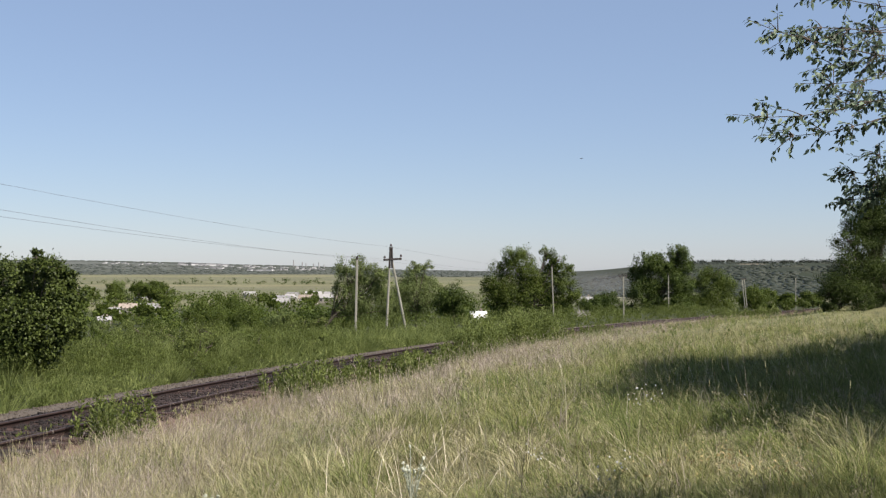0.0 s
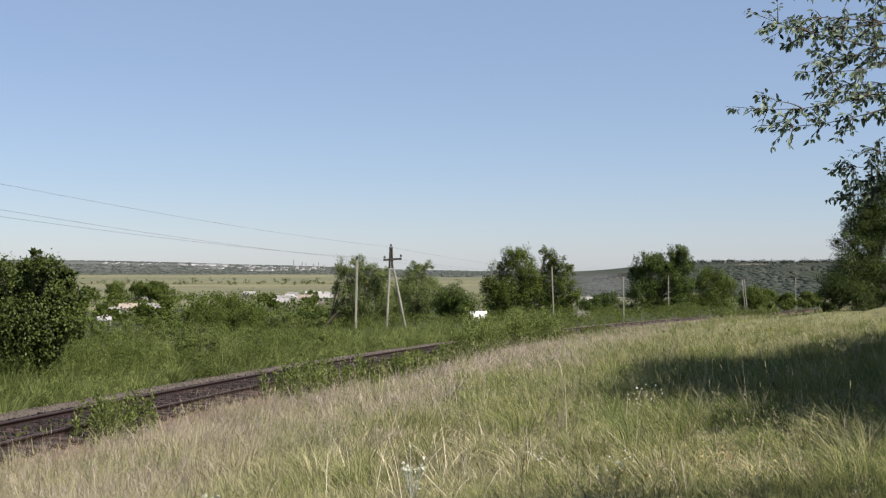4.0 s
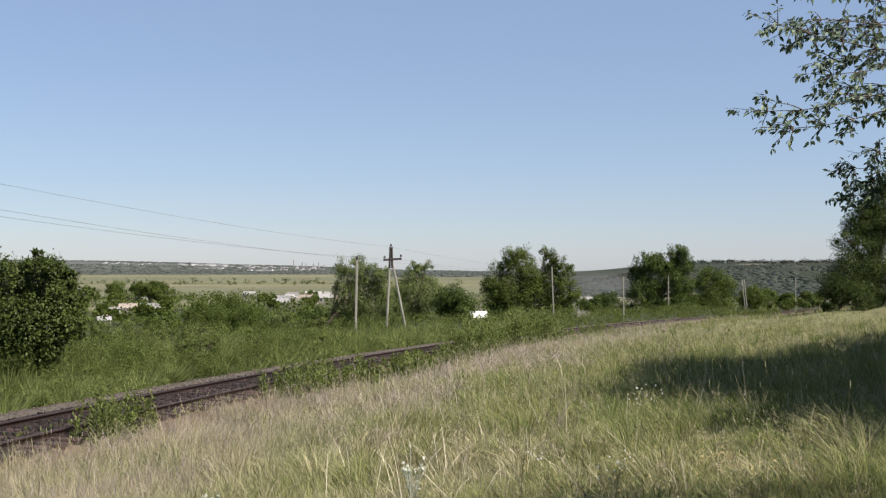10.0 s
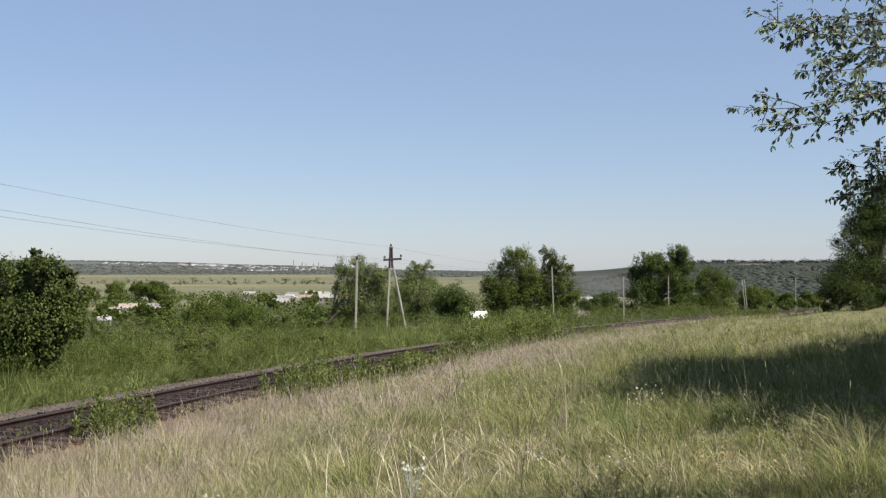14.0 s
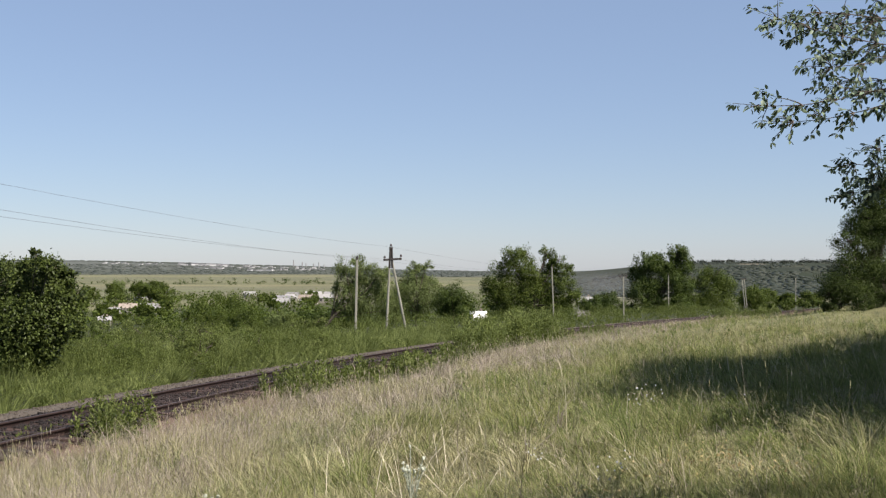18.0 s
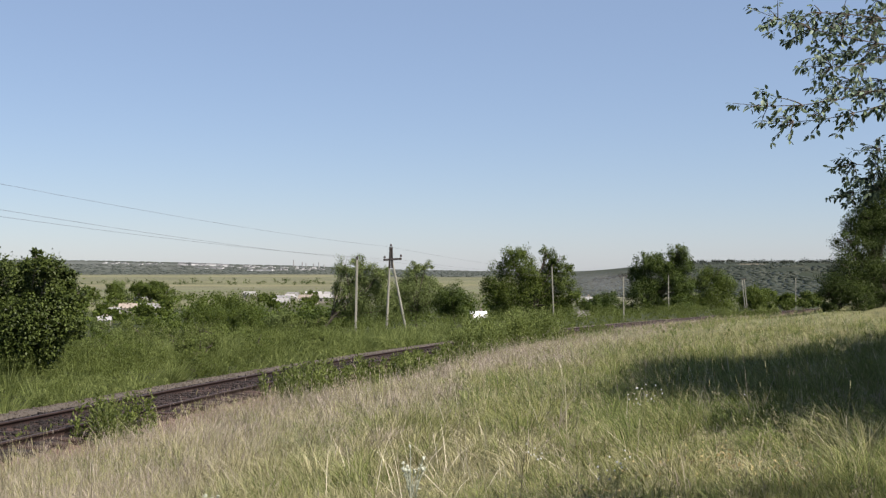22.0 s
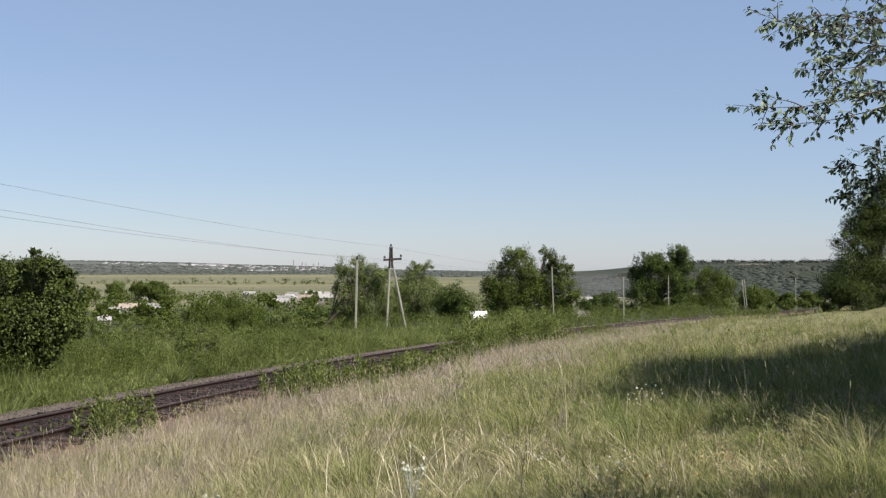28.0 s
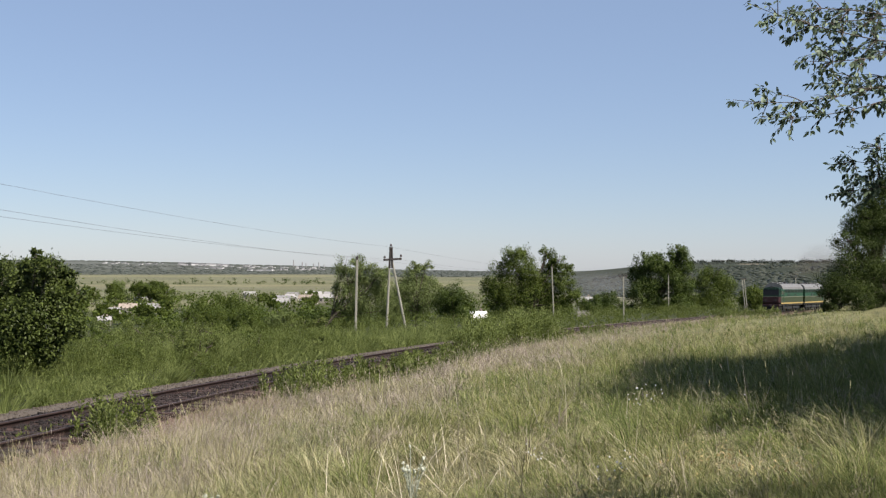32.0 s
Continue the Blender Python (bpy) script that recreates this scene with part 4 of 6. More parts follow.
def plants(x, y, h, per, leaf, rng, width=0.18, lift=0.15, slim=0.3, rise=1.6, face=None):
    """Upright leafy weeds: leaves round a rising stem."""
    n = len(x)
    z = ground_z(x, y)
    t = rng.rand(n, per)
    lean = rng.normal(0, 0.12, (n, 2))
    r = width * (1.1 - 0.75 * t) * h[:, None]
    a = rng.uniform(0, 6.28, (n, per))
    px = x[:, None] + r * np.cos(a) * rng.rand(n, per) + lean[:, :1] * t * h[:, None]
    py = y[:, None] + r * np.sin(a) * rng.rand(n, per) + lean[:, 1:] * t * h[:, None]
    pz = z[:, None] + (lift + (1 - lift) * t) * h[:, None]
    p = np.stack([px, py, pz], -1).reshape(-1, 3)
    out = np.stack([np.cos(a), np.sin(a), 0.7 + 0 * a], -1).reshape(-1, 3)
    size = np.repeat(leaf, per)
    return leaf_quads(p, size, rng, -rise, slim, out * 0.9, None if face is None else out * face)


def build_weeds():
    rng = np.random.RandomState(91)
    # beyond the line
    pieces, pale = [], []
    for n, near, far, per in ((2400, 17, 60, 50), (3000, 55, 200, 34)):
        x, y, d = scatter(n, near, far, 1.0, rng, -26, 21)
        u, s = side_of(x, y)
        ok = (u < -3.2 - 0.35 * wave(x, y, 0.8, 33)) & (u > -34) & (0.75 * wave(x, y, 0.45, 37) + 0.5 * wave(x, y, 1.4, 38) + np.clip((-u - 7) / 8, -0.25, 0.6) + rng.normal(0, 0.25, n) > -0.05)
        x, y, d, u = x[ok], y[ok], d[ok], u[ok]
        rise = np.interp(-u, (2.8, 5, 8, 18), (0.35, 0.8, 1.1, 1.5))
        tall = np.clip(0.75 + 0.5 * wave(x, y, 0.3, 31) + 0.35 * wave(x, y, 1.1, 32), 0.25, 1.5) * rise
        h = 0.72 * tall * rng.uniform(0.6, 1.3, len(x))
        m = wave(x, y, 0.55, 36) + rng.normal(0, 0.3, len(x)) > 0.6
        for into, k in ((pieces, ~m), (pale, m)):
            into.append(plants(x[k], y[k], h[k], per, 0.05 + 0.0012 * d[k], rng, 0.26, slim=0.36, rise=0.4, face=1.6))
    STIRRED.append(stuff("tall_weeds", "thick tall green weeds beyond the railway", pieces, WEED, "weeds"))
    STIRRED.append(stuff("pale_weeds", "light green feathery weeds beyond the railway", pale, WEED_PALE, "weeds"))
    pieces = []
    for n, near, far, power in ((150000, 17, 70, 1.0), (80000, 60, 200, 1.0)):
        x, y, d = scatter(n, near, far, power, rng, -26, 24)
        u, s = side_of(x, y)
        ok = (u < -1.75 - 0.25 * wave(x, y, 1.1, 34) - 0.15 * wave(x, y, 4.0, 35)) & (rng.rand(n) < np.interp(-u, (3.2, 5.0, 12), (1.0, 0.18, 0.05)))
        x, y, d, u = x[ok], y[ok], d[ok], u[ok]
        v, f, _, _ = blades(x, y, rng.uniform(0.25, 0.7, len(x)) * np.interp(-u, (1.7, 2.2, 3, 5), (0.2, 0.36, 0.42, 0.5)) * (0.9 + 0.35 * wave(x, y, 0.6, 39)), 0.006 + 0.0005 * d, rng, lean=0.25, bend=0.6, wind=np.stack([0.14 + 0.4 * wave(x, y, 1.4, 45), 0.3 * wave(x, y, 1.4, 46)], -1))
        pieces.append((v, f))
    stuff("verge_grass", "lush green grass along the railway", pieces, WEED_PALE)
    # domed clumps of feathery weeds, crowded together with dark hollows between
    for name, words, mat, n, near, far, per, low, seed in (("weed_domes", "domed clumps of feathery green weeds beyond the railway", WEED, 560, 18, 66, 340, 0.15, 111), ("pale_domes", "domed clumps of light feathery weeds beyond the railway", WEED_PALE, 360, 18, 70, 340, 0.35, 112), ("far_domes", "feathery green weeds along the far stretch of the line", WEED, 800, 60, 215, 100, -0.2, 113)):
        x, y, d = scatter(n * 3, near, far, 0.9, rng, -26, 21)
        u, s = side_of(x, y)
        ok = (u < -3.4 - 0.5 * wave(x, y, 0.8, 33)) & (u > -26) & (wave(x, y, 0.6, seed) + 0.5 * wave(x, y, 1.7, seed + 5) > low - 0.2)
        x, y, d, u = x[ok][:n], y[ok][:n], d[ok][:n], u[ok][:n]
        tall = np.interp(-u, (3.2, 5, 9, 20), (0.55, 1.0, 1.35, 1.7)) * rng.uniform(0.5, 1.3, len(x)) * (1 + 0.3 * wave(x, y, 0.45, seed + 9))
        m = np.repeat(np.arange(len(x)), per)
        a, up = rng.uniform(0, 6.28, len(m)), rng.rand(len(m)) ** 0.6
        rim = np.sqrt(1 - 0.85 * up ** 2) * (0.5 + 0.5 * rng.rand(len(m)) ** 0.5)
        out = np.stack([np.cos(a) * rim, np.sin(a) * rim, 0.5 + up], -1)
        p = np.stack([x[m], y[m], ground_z(x, y)[m]], -1) + np.stack([0.55 * tall[m] * out[:, 0] + 0.12 * tall[m] * up, 0.55 * tall[m] * out[:, 1], tall[m] * up * 0.8], -1)
        v, f = leaf_quads(p, 0.045 + 0.0011 * d[m], rng, -1.0, 0.26, out * 0.9 + np.array([0.25, 0, 0.3]), out * 2.8)
        STIRRED.append(stuff(name, words, [(v, f)], mat, "weeds"))
    # feathery plumes that stand out of the weeds, bowed by the wind
    n = 760
    s, o = rng.uniform(-4, 75, n), -rng.uniform(4.2, 15, n)
    q = rail_at(s, o)
    q = q[wave(q[:, 0], q[:, 1], 0.5, 83) > -0.15]
    per = 70
    d = np.repeat(q[:, 1], per)
    a, k = rng.uniform(0, 6.28, len(d)), rng.rand(len(d)) ** 0.5
    tall = np.repeat(rng.uniform(0.7, 1.5, len(q)), per) * rng.uniform(0.55, 1.1, len(d))
    fan = np.stack([0.2 + 0.5 * k * np.cos(a), 0.5 * k * np.sin(a)], -1)
    v, f, _, _ = blades(np.repeat(q[:, 0], per) + 0.2 * k * np.cos(a), np.repeat(q[:, 1], per) + 0.2 * k * np.sin(a), tall, 0.007 + 0.0006 * d, rng, lean=0.1, bend=0.7, wind=fan)
    STIRRED.append(stuff("weed_plumes", "tall feathery light green weeds bowed by the wind", [(v, f)], WEED_PALE, "weeds"))
    # on the near side of the line, a ragged strip of shrubs
    s = np.concatenate([rng.uniform(10.5, 16.5, 90), rng.uniform(16, 33, 260), rng.uniform(32, 51, 540), rng.normal(2.5, 0.5, 30), rng.uniform(66, 76, 60), rng.uniform(122, 165, 160)])
    o = np.concatenate([rng.uniform(1.1, 3.0, 90), rng.uniform(1.9, 3.6, 260), rng.uniform(1.6, 4.6, 540), rng.uniform(1.1, 2.0, 30), rng.uniform(1.7, 3.0, 60), rng.uniform(1.6, 3.4, 160)])
    # between 16 and 51 they gather in rounded bushes
    hub_s, hub_o, hub_h = rng.uniform(16, 51, 100), rng.uniform(1.9, 4.4, 100), rng.uniform(0.4, 1.35, 100)
    hub = rng.randint(0, 100, len(s))
    gathered = (s > 16) & (s < 51)
    off_s, off_o = rng.normal(0, 0.55, len(s)), rng.normal(0, 0.4, len(s))
    s = np.where(gathered, hub_s[hub] + off_s, s)
    o = np.where(gathered, np.clip(hub_o[hub] + off_o, 1.5, 5.0), o)
    dome = np.where(gathered, hub_h[hub] * np.sqrt(np.clip(1.2 - off_s ** 2 - off_o ** 2, 0.12, 1.2)) * np.interp(s, (30, 35), (1.0, 1.55)), 1.0)
    p = rail_at(s, o)
    h = dome * rng.uniform(0.45, 1.2, len(s)) * (1 + 0.3 * wave(s, o, 2.2, 81)) * np.interp(s, (-3, 1, 7, 11, 14, 17, 19, 30, 35, 44, 51, 66, 80, 122, 135, 230), (0.5, 0.75, 0.6, 0.6, 0.95, 0.7, 0.45, 0.55, 1.5, 1.8, 0.7, 0.5, 0.5, 0.35, 0.8, 1.1))
    h = np.minimum(h, 1.5 + 0.35 * rng.rand(len(h)))
    stuff("trackside_shrubs", "light green leafy shrubs crowding the near rail", [plants(p[:, 0], p[:, 1], h, 80, 0.07 + 0.0009 * p[:, 1], rng, 0.26, 0.05, 0.42, 0.4, 1.5)], WEED, "shrubs")
    k = rng.rand(len(s)) < 0.4
    STIRRED.append(stuff("shrub_sprigs", "pale new shoots rising from the trackside shrubs", [plants(p[k, 0], p[k, 1], h[k] * 1.3, 34, 0.07 + 0.0009 * p[k, 1], rng, 0.2, 0.4)], WEED_PALE, "shrubs"))
    # thin yellowish sprigs on the earth shoulder
    s = np.concatenate([rng.normal(5.2, 0.25, 5), rng.normal(6.4, 0.25, 5), rng.uniform(-2, 14, 30)])
    q = rail_at(s, rng.uniform(1.15, 1.7, len(s)))
    hh = np.concatenate([rng.uniform(0.25, 0.45, 10), rng.uniform(0.1, 0.3, 30)])
    stuff("shoulder_sprigs", "thin yellowish weed sprigs on the earth beside the rail", [plants(q[:, 0], q[:, 1], hh, 24, np.full(len(s), 0.06), rng, 0.2, 0.1)], SWARD, "weeds")
    # sprigs between the rails
    s = np.concatenate([rng.normal(2.2, 1.2, 60), rng.normal(0.0, 0.8, 26), rng.uniform(0, 60, 40)])
    o = np.concatenate([rng.uniform(-0.6, 0.5, 60), rng.uniform(0.0, 0.6, 26), rng.uniform(-0.6, 0.7, 40)])
    p = rail_at(s, o)
    h = np.concatenate([rng.uniform(0.12, 0.26, 60), rng.uniform(0.1, 0.22, 26), rng.uniform(0.1, 0.25, 40)])
    stuff("track_sprigs", "green weeds growing between the rails", [plants(p[:, 0], p[:, 1], h, 30, np.full(len(s), 0.08), rng, 0.4)], WEED, "weeds")


def build_far_woods():
    rng = np.random.RandomState(51)

    def clumps(x, y, size, per, leaf, flat=0.75, lie=4.0):
        z = ground_z(x, y)
        n = len(x)
        p = np.stack([x, y, z + size * 0.5], -1)[:, None] + rng.normal(0, 0.42, (n, per, 3)) * size[:, None, None] * (1, 1, flat)
        p[..., 2] = np.maximum(p[..., 2], z[:, None])
        up = np.zeros((n * per, 3))
        up[:, 2] = lie
        return leaf_quads(p.reshape(-1, 3), np.repeat(leaf * size, per), rng, 0.0, 0.8, None, up)

    def ring(n, r0, r1, a0, a1):
        r = rng.uniform(r0, r1, n)
        a = np.radians(rng.uniform(a0, a1, n))
        return r * np.sin(a), r * np.cos(a)

    def mounds(x, y, size, tall=0.31):
        """Smooth low crowns of a far wood, grown together."""
        bm = bmesh.new()
        bmesh.ops.create_icosphere(bm, subdivisions=1 if len(x) < 5000 else 0, radius=1)
        unit = np.array([v.co for v in bm.verts])
        f = np.array([[v.index for v in q.verts] for q in bm.faces])
        bm.free()
        n = len(x)
        stretch = np.stack([size * rng.uniform(1.0, 1.9, n), size * rng.uniform(1.0, 1.9, n), size * tall * rng.uniform(0.65, 1.35, n)], -1)
        v = unit[None] * stretch[:, None] + np.stack([x, y, ground_z(x, y)], -1)[:, None]
        return v.reshape(-1, 3), (f[None] + np.arange(n)[:, None, None] * len(unit)).reshape(-1, 3)

    def wood(name, words, x, y, size, mat, tall=0.31):
        v, f = mounds(x, y, size, tall)
        tagged(new(name, mesh_of(name, v, f, mat, True)), words, "woods", kind="stuff")

    # woods that clothe the hillside, thinning to bushes and open grass towards its top
    x, y = ring(20000, 880, 1770, 7, 25)
    _r, _a = np.hypot(x, y), np.degrees(np.arctan2(x, y))
    open_land = 0.25 + 0.9 * smooth(_r, 1250, 1650) - 0.55 * smooth(_r, 1690, 1740) - 0.35 * smooth(_a, 12, 16)
    ok = wave(_a, _r * 0.008, 1.6, 75) + 0.6 * wave(_a, _r * 0.008, 5.0, 76) + rng.normal(0, 0.25, 20000) > open_land - 0.35
    wood("hill_wood", "dull green wooded hillside across the valley", x[ok], y[ok], (1.0 + 3.4 * rng.rand(ok.sum()) ** 2.2) * (1 - 0.2 * smooth(_r[ok], 1100, 1600)), FAR_WOOD, 0.55)
    x, y = ring(2400, 3150, 4100, -28, -2)
    wood("ridge_wood", "dim wooded ridge at the edge of the plain", x, y, rng.uniform(4, 9, 2400), HAZED_RIDGE_WOOD)
    x, y = ring(1100, 2600, 4200, -5.5, 7)
    wood("valley_wood", "dim band of woods beyond the plain", x, y, rng.uniform(3.5, 8, 1100), HAZED_RIDGE_WOOD)
    x, y = ring(620, 4450, 4700, -28, 5)
    wood("ridge_treeline", "ragged line of trees along the far ridge", x, y, rng.uniform(6, 12, 620), HAZED_RIDGE_WOOD)
    x, y = ring(230, 1735, 1790, 8, 21)
    stuff("hill_treeline", "thin ragged line of trees along the hilltop", [clumps(x, y, rng.uniform(3.0, 6.5, 230), 40, 0.35, 0.6, 1.0)], FAR_WOOD, "trees")
    # lone bushes on the plain, in loose rows
    x, y = ring(130, 1500, 2300, -24, -3)
    y = np.where(rng.rand(130) < 0.6, 1650 + 60 * rng.randn(130), y)
    stuff("plain_bushes", "small dark bushes dotted over the open plain", [clumps(x, y, rng.uniform(2.5, 5.5, 130), 30, 0.4)], LEAF_DARK, "bushes")
    # gardens among the houses
    x, y = ring(620, 420, 900, -24, 6)
    stuff("village_trees", "green garden trees among the village houses", [clumps(x, y, rng.uniform(2.5, 6.0, 620), 70, 0.26)], LEAF, "trees")


build_far_woods()
build_sleepers()
build_weeds()
build_grass()
build_field_herbs()


# ---- near tree with hanging branches ----
def near_leaves(stems, rng, size):
    """Pointed, folded leaves set alternately along twigs."""
    vs, fs, o = [], [], 0
    shape = np.array([(0, 0, 0), (0.3, 0.2, 0.05), (0.7, 0.16, 0.04), (1.0, 0, -0.08), (0.7, -0.16, 0.04), (0.3, -0.2, 0.05), (0.35, 0, 0), (0.7, 0, -0.02)])
    tris = np.array([(0, 6, 1), (6, 7, 2), (6, 2, 1), (7, 3, 2), (0, 5, 6), (6, 5, 4), (6, 4, 7), (7, 4, 3)])
    for p, way in stems:
        for k in range(1, len(p)):
            last = k >= len(p) - 2
            for side in (-1, 1, -1, 1) if last else (-1, 1):
                if rng.rand() < (0.05 if last else 0.52 - 0.3 * k / len(p)):
                    continue
                d = way * 0.5 + np.array([rng.normal(0, 0.5), rng.normal(0, 0.6), -0.5 + rng.normal(0, 0.4)]) + side * np.array([0.25, 0.5, 0.1])
                d /= np.linalg.norm(d)
                up = rng.normal(0, 0.6, 3) + np.array([0, 0, 1.0])
                b = np.cross(up, d)
                b /= np.linalg.norm(b) + 1e-9
                n = np.cross(d, b)
                L = size * rng.uniform(0.7, 1.25)
                at = p[k] + d * 0.012
                vs.append(at + L * (shape[:, :1] * d + shape[:, 1:2] * b * 1.1 + shape[:, 2:] * n))
                fs.append(tris + o)
                o += 8
    return np.concatenate(vs), np.concatenate(fs)


BRANCHES = []


def near_branch(parent, origin, line, rng, twig=0.26, size=0.042, step=0.036, start=0.35):
    """A branch with twigs along its outer part; it swings about its root."""
    base = np.array(line[0])
    pts = np.array(line, float) - base
    seg = np.concatenate([[0], np.cumsum(np.linalg.norm(np.diff(pts, axis=0), axis=1))])
    t = np.linspace(0, seg[-1], 40)
    fine = np.stack([np.interp(t, seg, pts[:, i]) for i in range(3)], -1)
    fine[1:-1] = (fine[:-2] + 2 * fine[1:-1] + fine[2:]) / 4
    tubes = [tube(fine, np.interp(t, (0, seg[-1]), (0.02, 0.0016)), 6)]
    stems = []
    for a in np.arange(start * seg[-1], seg[-1], step):
        i = min(38, int(a / seg[-1] * 39))
        p0 = fine[i]
        along = fine[i + 1] - fine[i]
        along = along / np.linalg.norm(along)
        d = along * 0.8 + rng.normal(0, 0.55, 3) + np.array([0, 0, rng.choice((-0.3, 0.1, 0.55))])
        d /= np.linalg.norm(d)
        L = twig * rng.uniform(0.4, 1.15) * (1.0 - 0.45 * a / seg[-1])
        k = max(3, int(L / 0.024))
        q = np.linspace(0, 1, k)[:, None]
        stem = p0 + d * L * q + np.array([0, 0, -0.25 * L]) * q ** 2
        tubes.append(tube(stem, np.interp(q[:, 0], (0, 1), (0.004, 0.0015)), 4))
        stems.append((stem, d))
    q = np.linspace(0.93 * 39, 39, max(6, int(0.07 * seg[-1] / 0.024)))
    tail = np.stack([np.interp(q, np.arange(40), fine[:, i]) for i in range(3)], -1)
    out = fine[-1] - fine[-4]
    stems.append((tail, out / np.linalg.norm(out)))
    v, f = joined(tubes)
    at = Vector(base) - Vector(origin)
    b = part("branch", mesh_of("branch", v, f, BARK, True), BARK, parent, at=pose(*at))
    v, f = near_leaves(stems, rng, size)
    part("leaves", mesh_of("leaves", v, f, LEAF_NEAR), LEAF_NEAR, b, "glossy pointed green leaves")
    BRANCHES.append((b, at))
    return b


def build_near_tree():
    rng = np.random.RandomState(8)
    bx, by = 9.2, 4.6
    g = ground_point(bx, by)
    t = thing("overhanging_tree", "leafy tree whose slender branches hang over the slope", "tree", "", pose(*g))
    trunk = np.array([(0, 0, -0.1), (0.05, 0, 1.2), (-0.05, 0.05, 2.6), (0.1, 0, 4.2), (0.2, -0.1, 6.5)])
    v, f = tube(trunk, (0.17, 0.14, 0.11, 0.08, 0.02), 10)
    part("trunk", mesh_of("trunk", v, f, BARK, True), BARK, t)
    lines = (
        ((9.15, 4.6, 2.7), (3.61, 6.10, 2.82), (2.49, 6.00, 2.64), (2.25, 6.00, 2.57), (2.13, 6.00, 2.54), (1.76, 6.00, 2.52), (1.63, 6.00, 2.55)),
        ((9.15, 4.6, 2.6), (3.61, 6.10, 2.69), (2.68, 6.20, 2.61), (2.45, 6.20, 2.54), (2.22, 6.10, 2.48), (1.99, 6.10, 2.45), (1.81, 6.10, 2.47)),
        ((9.15, 4.6, 3.0), (3.73, 6.30, 3.06), (2.54, 6.10, 2.82), (2.47, 6.10, 2.81), (2.22, 6.10, 2.77), (2.04, 6.10, 2.79)),
        ((9.15, 4.6, 3.2), (3.56, 6.30, 2.99), (2.68, 6.20, 2.89), (2.44, 6.20, 2.95), (2.16, 6.20, 3.01), (1.86, 6.20, 3.09), (1.77, 6.20, 3.15)),
        ((9.15, 4.6, 3.4), (3.45, 6.40, 3.11), (2.70, 6.40, 3.11), (2.36, 6.40, 3.18), (2.06, 6.30, 3.13), (1.92, 6.30, 3.02)),
        ((9.15, 4.6, 3.5), (3.56, 6.60, 3.34), (2.86, 6.60, 3.27), (2.51, 6.60, 3.34), (2.16, 6.60, 3.44)),
        ((9.15, 4.6, 3.1), (3.61, 6.70, 2.90), (2.90, 6.70, 2.79), (2.61, 6.70, 2.83), (2.40, 6.70, 2.76)),
        ((9.15, 4.6, 3.2), (3.66, 6.80, 3.14), (2.94, 6.80, 3.10), (2.69, 6.80, 3.21), (2.51, 6.80, 3.06)),
        ((9.15, 4.6, 3.3), (3.50, 6.50, 3.03), (2.81, 6.50, 2.98), (2.61, 6.50, 2.93), (2.26, 6.40, 2.93), (2.18, 6.40, 2.88)),
        ((9.15, 4.6, 3.0), (3.50, 6.50, 2.79), (2.85, 6.50, 2.72), (2.60, 6.40, 2.65), (2.39, 6.40, 2.74), (2.21, 6.40, 2.71)),
        ((9.15, 4.6, 3.4), (3.50, 6.50, 3.24), (2.81, 6.50, 3.16), (2.57, 6.40, 3.08), (2.30, 6.40, 3.11), (2.06, 6.40, 2.98)),
    )
    for i, line in enumerate(lines):
        near_branch(t, g, line, rng, 0.24, start=0.8)
    low = (
        ((9.15, 4.6, 1.7), (3.76, 7.00, 2.10), (3.07, 7.20, 2.16), (2.84, 7.20, 2.16), (2.69, 7.20, 2.08), (2.60, 7.20, 2.10)),
        ((9.15, 4.6, 1.9), (3.76, 7.00, 2.25), (2.99, 7.10, 2.26), (2.80, 7.10, 2.32), (2.65, 7.10, 2.36), (2.57, 7.10, 2.29)),
        ((9.15, 4.6, 2.1), (3.77, 7.00, 2.44), (3.07, 7.10, 2.40), (2.84, 7.10, 2.40), (2.73, 7.10, 2.40)),
        ((9.15, 4.6, 1.9), (3.76, 7.00, 2.21), (3.15, 7.30, 2.24), (2.94, 7.30, 2.26), (2.77, 7.30, 2.21)),
    )
    for line in low:
        near_branch(t, g, line, rng, 0.22, 0.042, 0.019, start=0.72)
    # the rest of the crown, above and beside the view
    lobes = [((1.2, 0.2, 4.3), 1.3), ((0.2, -0.8, 5.2), 1.2), ((1.5, 0.6, 5.6), 1.3), ((0.5, 0.0, 6.4), 1.0)]
    p, d = crown_points(lobes, 5000, rng)
    v, f = leaf_quads(p, 0.075, rng, 0.5, 0.45)
    part("crown", mesh_of("crown", v, f, LEAF_NEAR), LEAF_NEAR, t)


build_near_tree()
# trees beside the slope, out of view, that throw the broad shadow over it
# low lobes and extra crown lobes are added only to block sky light
broad("leafy tree beside the slope that shades the grass", (12.6, 10.6), [((9.2, 12.5, 6.5), 1.7), ((9.2, 9.3, 5.0), 1.7), ((11.3, 11.7, 6.0), 2.3), ((12.6, 8.3, 5.0), 2.3), ((11.5, 9.5, 7.5), 1.8), ((7.6, 7.5, 4.5), 0.9), ((9.1, 8.4, 5.2), 1.2), ((9.6, 9.2, 6.2), 1.2), ((11.0, 8.2, 6.6), 2.0), ((13.2, 11.2, 7.6), 2.4), ((9.2, 14.0, 2.2), 1.5), ((8.6, 12.0, 2.4), 1.2)], 0.52, 17000, LEAF_CREST, 0.22, 61, "trees beside the slope", 0.1)
